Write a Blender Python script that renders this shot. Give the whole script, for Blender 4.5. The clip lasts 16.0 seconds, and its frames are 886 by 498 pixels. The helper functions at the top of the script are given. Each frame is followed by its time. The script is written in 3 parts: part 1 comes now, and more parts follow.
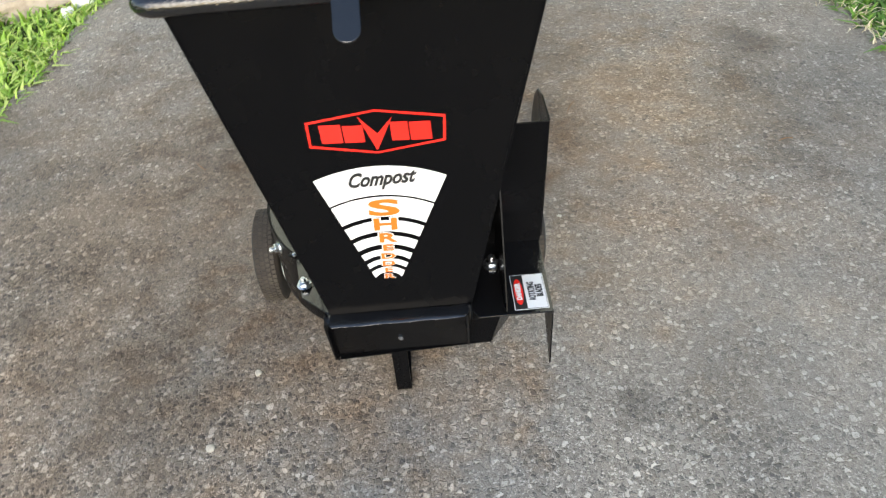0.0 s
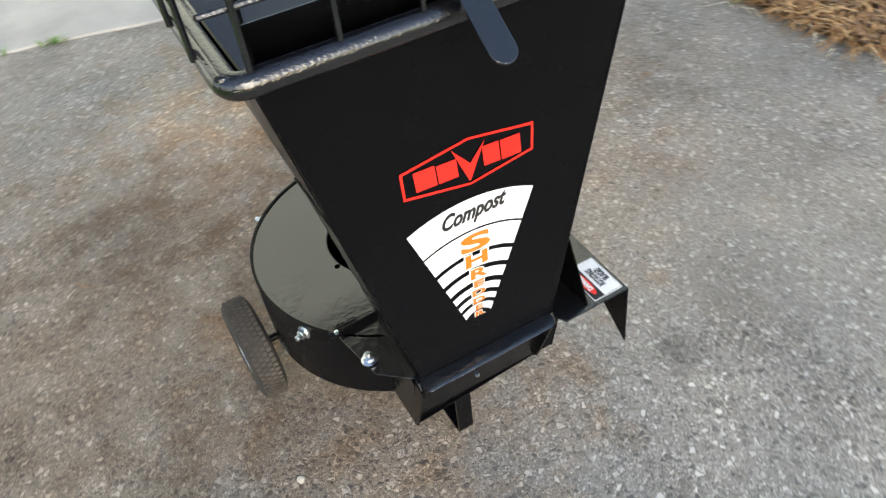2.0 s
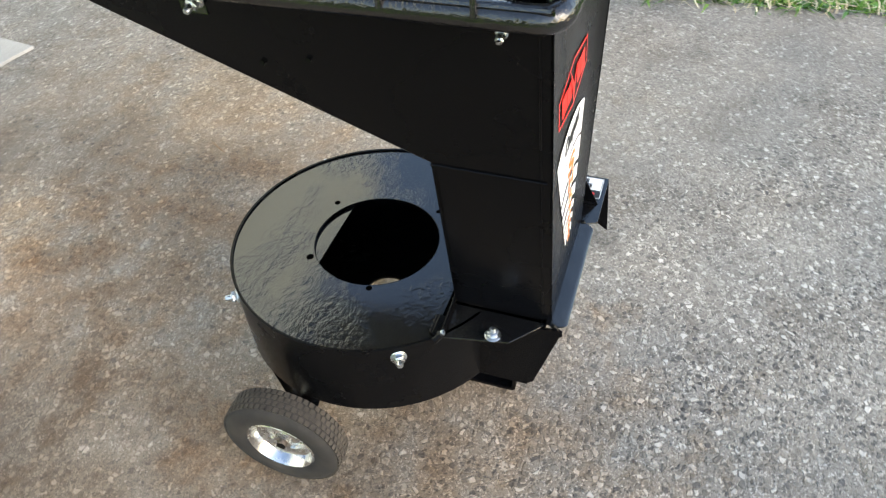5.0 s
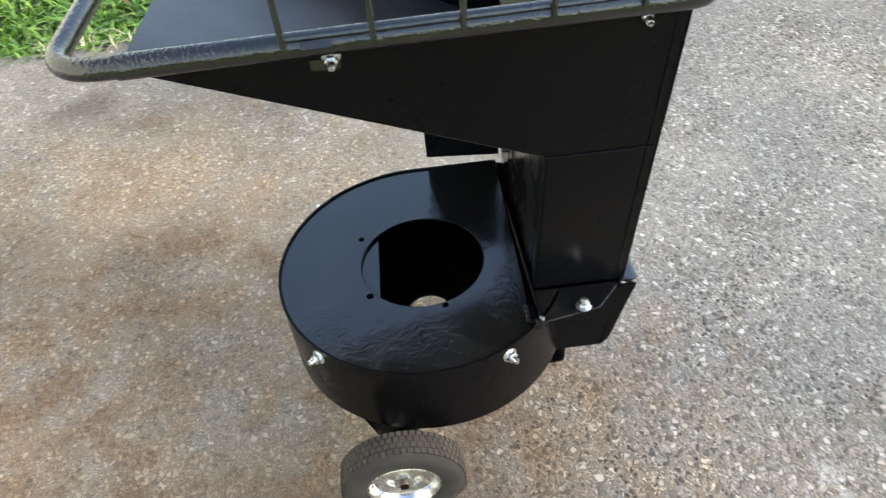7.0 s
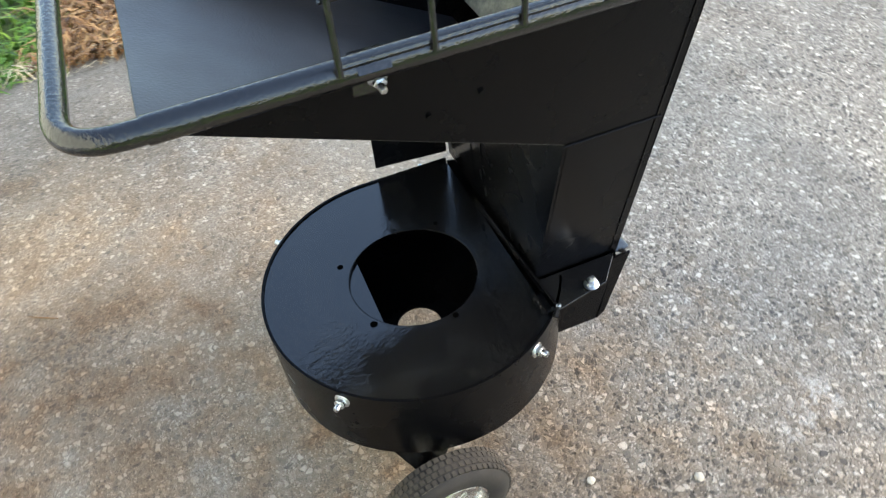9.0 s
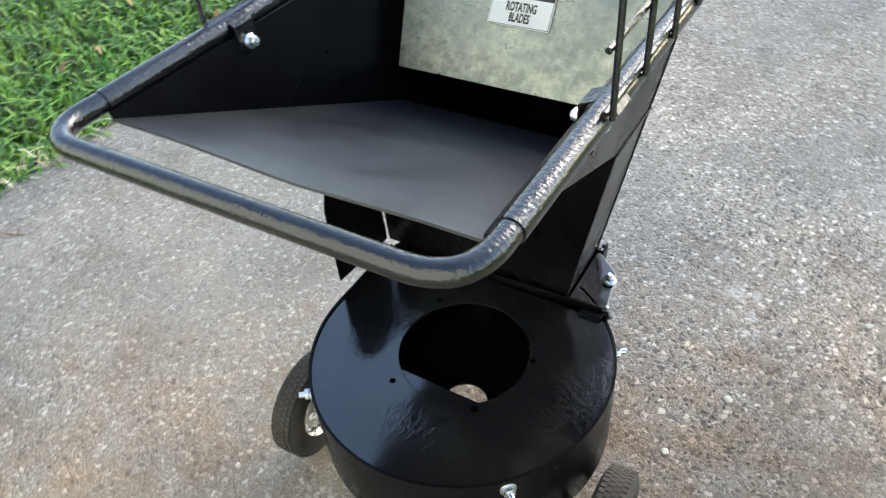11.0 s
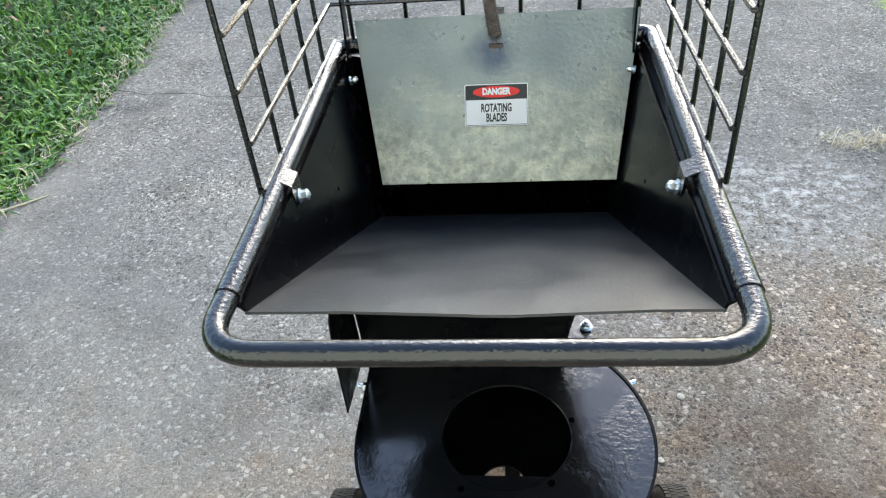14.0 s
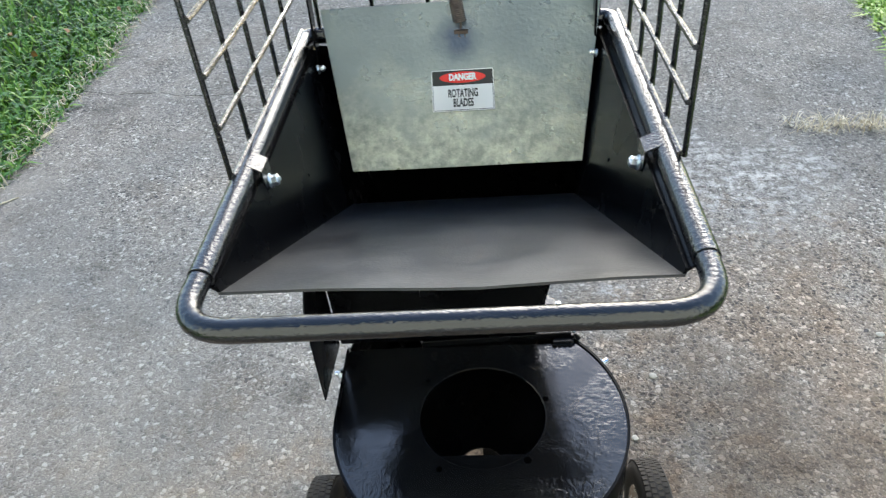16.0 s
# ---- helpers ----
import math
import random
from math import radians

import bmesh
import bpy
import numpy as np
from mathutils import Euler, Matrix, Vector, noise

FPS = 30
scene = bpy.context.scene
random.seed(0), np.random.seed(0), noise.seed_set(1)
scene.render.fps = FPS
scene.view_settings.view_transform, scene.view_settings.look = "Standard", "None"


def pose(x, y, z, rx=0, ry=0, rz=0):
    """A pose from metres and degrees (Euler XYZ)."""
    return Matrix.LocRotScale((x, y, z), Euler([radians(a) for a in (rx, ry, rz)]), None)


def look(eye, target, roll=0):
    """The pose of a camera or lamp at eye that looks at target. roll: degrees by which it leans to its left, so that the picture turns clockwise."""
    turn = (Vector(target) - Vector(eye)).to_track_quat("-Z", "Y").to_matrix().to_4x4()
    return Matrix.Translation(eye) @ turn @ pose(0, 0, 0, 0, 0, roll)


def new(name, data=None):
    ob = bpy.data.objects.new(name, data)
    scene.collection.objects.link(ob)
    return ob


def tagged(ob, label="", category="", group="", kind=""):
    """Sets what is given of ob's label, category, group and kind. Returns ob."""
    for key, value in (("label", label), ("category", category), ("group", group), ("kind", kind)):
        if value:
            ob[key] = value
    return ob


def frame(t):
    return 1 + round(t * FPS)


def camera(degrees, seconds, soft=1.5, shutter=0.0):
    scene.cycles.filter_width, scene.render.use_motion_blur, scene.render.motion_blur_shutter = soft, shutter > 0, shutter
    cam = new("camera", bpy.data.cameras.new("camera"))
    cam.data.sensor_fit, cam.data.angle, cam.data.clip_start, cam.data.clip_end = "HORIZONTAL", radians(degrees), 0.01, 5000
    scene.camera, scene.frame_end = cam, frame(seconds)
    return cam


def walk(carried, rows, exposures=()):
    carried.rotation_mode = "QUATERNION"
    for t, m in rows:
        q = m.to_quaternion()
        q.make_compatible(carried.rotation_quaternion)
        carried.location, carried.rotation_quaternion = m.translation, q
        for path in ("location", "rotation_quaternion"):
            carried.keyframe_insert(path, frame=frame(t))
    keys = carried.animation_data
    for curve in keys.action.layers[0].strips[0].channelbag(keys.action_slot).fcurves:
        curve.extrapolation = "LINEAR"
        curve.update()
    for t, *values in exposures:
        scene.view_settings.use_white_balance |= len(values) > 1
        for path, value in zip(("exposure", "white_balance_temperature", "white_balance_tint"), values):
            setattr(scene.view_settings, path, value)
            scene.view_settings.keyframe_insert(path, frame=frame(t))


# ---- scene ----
cam = camera(63.2, 16.0, soft=1.2, shutter=0.5)
PATH = [
    (0, (0.037, 0.006, 1.152), (0.023, 1.459, -0.222), -4.5),
    (0.5, (-0.022, 0.028, 1.147), (-0.028, 1.463, -0.246), -1.8),
    (0.9, (-0.108, 0.131, 1.124), (-0.027, 1.584, -0.248), -5.6),
    (1, (-0.126, 0.133, 1.129), (-0.053, 1.577, -0.253), -8.2),
    (1.5, (-0.215, 0.181, 1.122), (0.047, 1.536, -0.325), -6.9),
    (2, (-0.351, 0.2, 1.144), (0.231, 1.502, -0.259), -7.0),
    (2.5, (-0.53, 0.195, 1.152), (0.295, 1.317, -0.283), -2.1),
    (3, (-0.589, 0.287, 1.125), (0.344, 1.318, -0.313), -1.2),
    (3.5, (-0.636, 0.445, 1.104), (0.368, 1.355, -0.366), -4.9),
    (3.7, (-0.661, 0.48, 1.115), (0.393, 1.361, -0.339), -4.8),
    (5.8, (-0.86, 0.799, 1.104), (0.524, 1.201, -0.283), -5.1),
    (6, (-0.849, 0.844, 1.111), (0.548, 1.237, -0.265), -5.6),
    (6.4, (-0.851, 0.914, 1.125), (0.578, 1.115, -0.26), -3.3),
    (6.5, (-0.86, 0.931, 1.126), (0.588, 1.09, -0.245), -4.4),
    (7, (-0.91, 1.035, 1.148), (0.52, 1.046, -0.25), -6.3),
    (7.5, (-0.891, 1.033, 1.148), (0.539, 0.941, -0.248), -4.1),
    (8, (-0.877, 1.072, 1.158), (0.565, 0.981, -0.225), -3.6),
    (8.2, (-0.877, 1.101, 1.161), (0.564, 0.969, -0.219), -4.3),
    (10.3, (-0.561, 1.577, 1.131), (0.456, 0.613, -0.297), -3.6),
    (10.5, (-0.526, 1.63, 1.149), (0.459, 0.527, -0.198), -3.4),
    (11, (-0.48, 1.682, 1.166), (0.397, 0.47, -0.162), -5.8),
    (11.5, (-0.365, 1.653, 1.156), (0.347, 0.383, -0.216), -9.2),
    (12, (-0.302, 1.667, 1.182), (0.3, 0.329, -0.176), -7.4),
    (12.1, (-0.3, 1.692, 1.193), (0.331, 0.334, -0.133), -8.0),
    (12.5, (-0.213, 1.749, 1.234), (0.256, 0.308, -0.07), -9.7),
    (12.6, (-0.217, 1.755, 1.233), (0.206, 0.289, -0.06), -8.4),
    (13, (-0.14, 1.808, 1.239), (0.145, 0.279, -0.019), -8.2),
    (13.5, (-0.108, 1.813, 1.239), (0.136, 0.263, -0.001), -6.0),
    (14, (-0.1, 1.805, 1.242), (0.137, 0.239, 0.021), -5.4),
    (14.5, (-0.1, 1.829, 1.238), (0.118, 0.258, 0.021), -5.8),
    (15, (-0.096, 1.85, 1.244), (0.102, 0.263, 0.044), -4.5),
    (15.5, (-0.092, 1.845, 1.238), (0.114, 0.262, 0.034), -5.2),
    (16, (-0.109, 1.83, 1.235), (0.064, 0.263, 0.005), -5.6),
]
EXPOSURE = [(0, 1.27, 7050, 9), (3.5, 1.50, 6950, 9), (6, 1.76, 7300, 10), (8, 1.86, 7250, 10), (10.3, 1.84, 6850, 8), (11.5, 1.68, 6750, 8), (14, 1.50, 6550, 8), (16, 1.42, 6500, 8)]
walk(cam, [(t, look(eye, target, roll)) for t, eye, target, roll in PATH], EXPOSURE)

# ---- world, sun ----
world = bpy.data.worlds.new("world")
scene.world = world
world.use_nodes = True
wn, wl = world.node_tree.nodes, world.node_tree.links
sky = wn.new("ShaderNodeTexSky")
sky.sky_type = "NISHITA"
sky.sun_disc = False
SUN_UP, SUN_ROUND = 26.0, 190.0
sky.sun_elevation, sky.sun_rotation = radians(SUN_UP), radians(SUN_ROUND)
sky.air_density, sky.dust_density = 1.0, 0.8
wl.new(sky.outputs[0], wn["Background"].inputs[0])
wn["Background"].inputs[1].default_value = 0.17
sun = new("sun", bpy.data.lights.new("sun", "SUN"))
sun.data.energy, sun.data.angle, sun.data.color = 0.82, radians(34), (1.0, 0.97, 0.92)
se, sr = radians(SUN_UP), radians(SUN_ROUND)
sun_dir = Vector((math.sin(sr) * math.cos(se), math.cos(sr) * math.cos(se), math.sin(se)))
sun.matrix_world = look(sun_dir * 20, (0, 0, 0))


# ---- materials ----
class Mat:
    def __init__(self, name, colour=(0.5, 0.5, 0.5), rough=0.5, metal=0.0, spec=0.5):
        self.m = bpy.data.materials.new(name)
        self.m.use_nodes = True
        self.n, self.l = self.m.node_tree.nodes, self.m.node_tree.links
        self.b = self.n["Principled BSDF"]
        self.b.inputs["Base Color"].default_value = (*colour, 1)
        self.b.inputs["Roughness"].default_value = rough
        self.b.inputs["Metallic"].default_value = metal
        self.b.inputs["Specular IOR Level"].default_value = spec
        self.coord = self.n.new("ShaderNodeTexCoord").outputs["Object"]

    def noise(self, scale, detail=4.0, rough=0.55, vec=None):
        t = self.n.new("ShaderNodeTexNoise")
        t.inputs["Scale"].default_value, t.inputs["Detail"].default_value, t.inputs["Roughness"].default_value = scale, detail, rough
        self.l.new(vec or self.coord, t.inputs["Vector"])
        return t.outputs["Fac"]

    def voronoi(self, scale, feature="F1", rand=1.0, vec=None):
        t = self.n.new("ShaderNodeTexVoronoi")
        t.feature = feature
        t.inputs["Scale"].default_value, t.inputs["Randomness"].default_value = scale, rand
        self.l.new(vec or self.coord, t.inputs["Vector"])
        return t

    def ramp(self, fac, *stops):
        r = self.n.new("ShaderNodeValToRGB")
        e = r.color_ramp.elements
        while len(e) < len(stops):
            e.new(0.5)
        for el, (p, c) in zip(e, stops):
            el.position = p
            el.color = (*c, 1) if isinstance(c, tuple) else (c, c, c, 1)
        self.l.new(fac, r.inputs[0])
        return r.outputs[0]

    def mix(self, fac, a, b, mode="MIX"):
        x = self.n.new("ShaderNodeMix")
        x.data_type, x.blend_type = "RGBA", mode
        for k, v in ((0, fac), (6, a), (7, b)):
            if isinstance(v, (int, float)):
                x.inputs[k].default_value = v if k == 0 else (v, v, v, 1)
            elif isinstance(v, tuple):
                x.inputs[k].default_value = (*v, 1)
            else:
                self.l.new(v, x.inputs[k])
        return x.outputs[2]

    def math(self, op, a, b):
        x = self.n.new("ShaderNodeMath")
        x.operation = op
        for k, v in ((0, a), (1, b)):
            if isinstance(v, (int, float)):
                x.inputs[k].default_value = v
            else:
                self.l.new(v, x.inputs[k])
        return x.outputs[0]

    def colour(self, out):
        self.l.new(out, self.b.inputs["Base Color"])

    def roughness(self, out):
        self.l.new(out, self.b.inputs["Roughness"])

    def bump(self, height, dist, strength=1.0):
        x = self.n.new("ShaderNodeBump")
        x.inputs["Distance"].default_value, x.inputs["Strength"].default_value = dist, strength
        self.l.new(height, x.inputs["Height"])
        if self.b.inputs["Normal"].links:
            self.l.new(self.b.inputs["Normal"].links[0].from_socket, x.inputs["Normal"])
        self.l.new(x.outputs[0], self.b.inputs["Normal"])


def paint(name, colour, rough, orange, lumps=0.0, dirt=0.0, spec=0.5, grain=260, deep=0.0006):
    """Brushed or sprayed enamel: orange peel, slow waves, lumps of old rust under the coat, dust."""
    m = Mat(name, colour, rough, spec=spec)
    m.roughness(m.ramp(m.noise(9, 5), (0.3, rough * 0.75), (0.75, min(1, rough * 1.4))))
    m.bump(m.noise(grain, 2), deep, orange)
    m.bump(m.noise(7, 2), 0.004, 0.10)
    if lumps:
        mask = m.ramp(m.noise(7, 4), (0.44, 0.0), (0.60, 1.0))
        m.bump(m.math("MULTIPLY", m.ramp(m.noise(95, 4, 0.6), (0.40, 0.0), (0.62, 1.0)), mask), 0.0009, lumps)
    if dirt:
        f = m.ramp(m.noise(14, 8, 0.7), (0.5, 0.0), (0.8, 1.0))
        m.colour(m.mix(m.math("MULTIPLY", f, dirt), colour, (0.17, 0.17, 0.135)))
    return m.m


BLACK = paint("black_enamel", (0.003, 0.003, 0.0035), 0.25, 0.2, spec=0.12)
GLOSS = paint("glossy_black_enamel", (0.005, 0.005, 0.0055), 0.11, 0.08, 0.28, 0.06, 1.0)
TUBE = paint("textured_black_enamel", (0.006, 0.006, 0.007), 0.17, 0.8, 0.08, 0.0, 0.9, 240, 0.0010)
FLOORP = paint("pebbled_black_enamel", (0.013, 0.014, 0.0165), 0.36, 0.8, 0.0, 0.0, 1.0, 300, 0.0005)
# bright surroundings mirrored in the black flap, put into its colour; blotchier low down
FLAPP = Mat("grey_green_painted_reflection", rough=0.3, metal=0.65, spec=0.6)
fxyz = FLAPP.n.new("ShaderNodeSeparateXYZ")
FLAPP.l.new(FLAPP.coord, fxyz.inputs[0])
low_glare = FLAPP.ramp(FLAPP.math("ADD", fxyz.outputs[2], FLAPP.math("MULTIPLY", FLAPP.math("SUBTRACT", FLAPP.noise(16, 6, 0.7), 0.5), 0.26)), (0.70, 1.0), (0.80, 0.0))
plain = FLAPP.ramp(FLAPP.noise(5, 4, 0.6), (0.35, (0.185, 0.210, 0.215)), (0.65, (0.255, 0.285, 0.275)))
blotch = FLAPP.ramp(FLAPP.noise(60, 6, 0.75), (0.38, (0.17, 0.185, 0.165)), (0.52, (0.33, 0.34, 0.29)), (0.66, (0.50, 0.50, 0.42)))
# dark blue patch round the spring's hook
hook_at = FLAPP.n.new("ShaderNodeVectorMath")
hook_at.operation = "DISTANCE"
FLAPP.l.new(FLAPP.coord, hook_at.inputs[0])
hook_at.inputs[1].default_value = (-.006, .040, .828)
hook_blue = FLAPP.ramp(FLAPP.math("ADD", hook_at.outputs["Value"], FLAPP.math("MULTIPLY", FLAPP.math("SUBTRACT", FLAPP.noise(45, 5), 0.5), 0.03)), (0.012, 0.8), (0.042, 0.0))
FLAPP.colour(FLAPP.mix(hook_blue, FLAPP.mix(FLAPP.math("MULTIPLY", low_glare, 0.75), plain, blotch), (0.045, 0.065, 0.115)))
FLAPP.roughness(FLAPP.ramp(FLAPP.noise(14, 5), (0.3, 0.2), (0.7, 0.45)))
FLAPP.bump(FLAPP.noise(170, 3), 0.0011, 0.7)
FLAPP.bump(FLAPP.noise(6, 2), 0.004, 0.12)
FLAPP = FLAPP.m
RED = paint("red_vinyl", (0.80, 0.018, 0.010), 0.4, 0.05)
WHITE = paint("white_vinyl", (0.80, 0.80, 0.79), 0.4, 0.05)
ORANGE = paint("orange_vinyl", (0.64, 0.17, 0.012), 0.4, 0.05)
HOLE = Mat("hole_black", (0.001, 0.001, 0.001), 1.0, spec=0.0).m
INK = paint("black_ink", (0.012, 0.012, 0.012), 0.45, 0.05)
ZINC = Mat("zinc_plated_steel", (0.62, 0.66, 0.70), 0.28, 1.0)
ZINC.roughness(ZINC.ramp(ZINC.noise(120, 4), (0.3, 0.2), (0.8, 0.45)))
ZINC = ZINC.m
RIM = Mat("chromed_rim", (0.70, 0.70, 0.70), 0.2, 1.0)
RIM.roughness(RIM.ramp(RIM.noise(60, 5), (0.3, 0.12), (0.8, 0.42)))
RIM = RIM.m
RUST = Mat("rusty_steel", (0.17, 0.12, 0.09), 0.6, 0.7)
RUST.colour(RUST.ramp(RUST.noise(90, 5), (0.3, (0.10, 0.08, 0.07)), (0.7, (0.26, 0.20, 0.16))))
RUST = RUST.m
TYRE = Mat("dusty_rubber", (0.06, 0.05, 0.045), 0.85)
TYRE.colour(TYRE.ramp(TYRE.noise(18, 6), (0.3, (0.016, 0.015, 0.014)), (0.75, (0.045, 0.038, 0.032))))
TYRE.bump(TYRE.noise(300, 3), 0.001, 0.4)
TYRE = TYRE.m
TREAD = Mat("dusty_tread", (0.09, 0.075, 0.06), 0.9)
TREAD.colour(TREAD.ramp(TREAD.noise(30, 6), (0.3, (0.028, 0.024, 0.020)), (0.7, (0.07, 0.058, 0.046))))
TREAD.bump(TREAD.noise(400, 3), 0.001, 0.4)
TREAD = TREAD.m


def concrete():
    m = Mat("exposed_aggregate_concrete", rough=0.85, spec=0.35)
    warp = m.n.new("ShaderNodeVectorMath")
    warp.operation = "ADD"
    nz = m.n.new("ShaderNodeTexNoise")
    nz.inputs["Scale"].default_value, nz.inputs["Detail"].default_value = 55, 2
    m.l.new(m.coord, nz.inputs["Vector"])
    sc = m.n.new("ShaderNodeVectorMath")
    sc.operation = "SCALE"
    sc.inputs["Scale"].default_value = 0.012
    m.l.new(nz.outputs["Color"], sc.inputs[0])
    m.l.new(m.coord, warp.inputs[0])
    m.l.new(sc.outputs[0], warp.inputs[1])
    vec = warp.outputs[0]
    # cement between the stones, with sand in it
    cement = m.ramp(m.noise(520, 3, 0.7), (0.30, (0.125, 0.115, 0.100)), (0.70, (0.35, 0.325, 0.288)))

    def stones(scale, stops, keep, gap):
        v = m.voronoi(scale, vec=vec)
        e = m.voronoi(scale, "DISTANCE_TO_EDGE", vec=vec)
        p = m.n.new("ShaderNodeSeparateColor")
        m.l.new(v.outputs["Color"], p.inputs[0])
        inside = m.math("MULTIPLY", m.ramp(e.outputs["Distance"], (gap, 0.0), (gap + 0.10, 1.0)), m.math("GREATER_THAN", p.outputs[1], keep))
        return m.ramp(p.outputs[0], *stops), inside
    cs, ins = stones(250, ((0.0, (0.06, 0.06, 0.062)), (0.4, (0.19, 0.17, 0.145)), (0.7, (0.42, 0.39, 0.34)), (0.97, (0.56, 0.53, 0.49))), 0.15, 0.07)
    cb, inb = stones(88, ((0.0, (0.07, 0.07, 0.073)), (0.3, (0.17, 0.155, 0.135)), (0.6, (0.30, 0.28, 0.245)), (0.80, (0.50, 0.47, 0.42)), (0.96, (0.64, 0.61, 0.56))), 0.50, 0.08)
    # trowelled end of the slab, where sand and cement still cover the stones
    xyz = m.n.new("ShaderNodeSeparateXYZ")
    m.l.new(m.coord, xyz.inputs[0])
    along = m.math("ADD", m.math("ADD", xyz.outputs[1], m.math("MULTIPLY", xyz.outputs[0], 0.6)), m.math("MULTIPLY", m.math("SUBTRACT", m.noise(2.2, 5, 0.65), 0.5), 1.6))
    skin = m.ramp(along, (0.55, 0.0), (1.0, 1.0))
    # worn patches where the stones show less
    wear = m.math("MULTIPLY", m.ramp(m.noise(1.6, 5, 0.65), (0.36, 0.6), (0.58, 1.0)), m.math("SUBTRACT", 1.0, m.math("MULTIPLY", skin, 0.36)))
    c = m.mix(m.math("MULTIPLY", ins, wear), cement, cs)
    c = m.mix(m.math("MULTIPLY", inb, wear), c, cb)
    # small dark pits where stones have come out
    pv = m.voronoi(85, vec=vec)
    pc = m.n.new("ShaderNodeSeparateColor")
    m.l.new(pv.outputs["Color"], pc.inputs[0])
    pits = m.math("MULTIPLY", m.ramp(pv.outputs["Distance"], (0.26, 1.0), (0.38, 0.0)), m.math("GREATER_THAN", pc.outputs[2], 0.52))
    pits = m.math("MULTIPLY", m.math("MULTIPLY", pits, m.ramp(m.noise(3.1, 4), (0.40, 0.35), (0.56, 0.95))), m.math("SUBTRACT", 1.0, m.math("MULTIPLY", skin, 0.8)))
    c = m.mix(pits, c, (0.075, 0.072, 0.070))
    # stains: broad grey and brown patches, smaller dark blots
    c = m.mix(1.0, c, m.ramp(m.noise(0.9, 4, 0.6), (0.34, (0.72, 0.75, 0.76)), (0.64, (1.12, 1.07, 1.00))), "MULTIPLY")
    c = m.mix(1.0, c, m.ramp(m.noise(4.5, 6, 0.65), (0.32, (0.74, 0.72, 0.70)), (0.50, (1.0, 1.0, 1.0)), (0.70, (1.12, 1.11, 1.09))), "MULTIPLY")
    wob = m.noise(9, 5, 0.65)

    def spot(x, y, r, soft=0.6):
        d = m.n.new("ShaderNodeVectorMath")
        d.operation = "DISTANCE"
        m.l.new(m.coord, d.inputs[0])
        d.inputs[1].default_value = (x, y, 0)
        k = m.math("ADD", m.math("MULTIPLY", d.outputs["Value"], 1 / r), m.math("MULTIPLY", m.math("SUBTRACT", wob, 0.5), 1.6))
        return m.ramp(k, (1 - soft, 1.0), (1.0, 0.0))
    # the first three are small stains, the rest darken further areas of the slab
    for x, y, r, dark in ((1.02, 2.10, 0.16, 0.5), (-0.91, 1.09, 0.10, 0.45), (0.365, 0.77, 0.07, 0.45), (0.95, 1.75, 0.30, 0.3), (-0.5, 1.7, 0.35, 0.25), (1.45, -0.75, 0.18, 0.35), (-0.55, 0.9, 0.30, 0.28), (-0.6, 1.3, 0.45, 0.22), (0.20, 2.37, 0.22, 0.28), (0.20, 1.72, 0.36, 0.34), (-0.45, 1.75, 0.30, 0.26), (0.32, 2.02, 0.20, 0.24)):
        c = m.mix(m.math("MULTIPLY", spot(x, y, r, 0.8), dark), c, (0.05, 0.045, 0.038))
    c = m.mix(1.0, c, (1.01, 1.02, 1.06), "MULTIPLY")
    for x, y, r, k in ((-0.9, 1.4, 1.3, 0.75), (-0.15, 0.92, 0.40, 0.7), (0.2, 2.2, 0.8, 0.5), (0.6, 1.9, 1.1, 0.45), (0.35, 1.55, 0.7, 0.4), (-0.7, 0.6, 0.6, 0.35), (-0.25, 1.75, 0.6, 0.4)):
        c = m.mix(m.math("MULTIPLY", spot(x, y, r, 0.9), k), c, m.mix(1.0, c, (1.10, 0.90, 0.71), "MULTIPLY"))
    c = m.mix(m.math("MULTIPLY", spot(-0.33, 1.27, 0.13, 0.9), 0.7), c, m.mix(1.0, c, (1.15, 0.80, 0.50), "MULTIPLY"))
    chalk = m.ramp(m.noise(26, 8, 0.75), (0.48, 0.0), (0.62, 0.8))
    for x, y, r in ((-0.80, 0.02, 0.30), (-0.70, -0.22, 0.16), (-0.37, 0.46, 0.06), (-0.42, 0.53, 0.05), (-0.98, -0.10, 0.2)):
        c = m.mix(m.math("MULTIPLY", spot(x, y, r, 0.7), chalk), c, (0.62, 0.60, 0.57))
    for x, y, r in ((-0.10, 2.22, 0.34), (0.68, 1.85, 0.45)):
        c = m.mix(m.math("MULTIPLY", spot(x, y, r, 0.8), 0.7), c, m.mix(1.0, c, (1.30, 1.24, 1.12), "MULTIPLY"))
    # two broad areas: darker left of the machine, paler to its front right
    c = m.mix(m.math("MULTIPLY", spot(-0.50, 1.30, 0.8, 0.9), 0.6), c, m.mix(1.0, c, (0.76, 0.76, 0.77), "MULTIPLY"))
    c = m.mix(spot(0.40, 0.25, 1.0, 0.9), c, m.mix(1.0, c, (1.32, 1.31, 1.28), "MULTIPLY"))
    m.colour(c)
    m.bump(m.math("SUBTRACT", 1.0, pits), 0.0020, 0.8)
    m.bump(m.math("MULTIPLY", inb, wear), 0.0026, 0.9)
    m.bump(m.math("MULTIPLY", ins, wear), 0.0012, 0.7)
    m.bump(m.noise(500, 3), 0.0007, 0.5)
    m.bump(m.noise(3, 4), 0.01, 0.25)
    return m.m


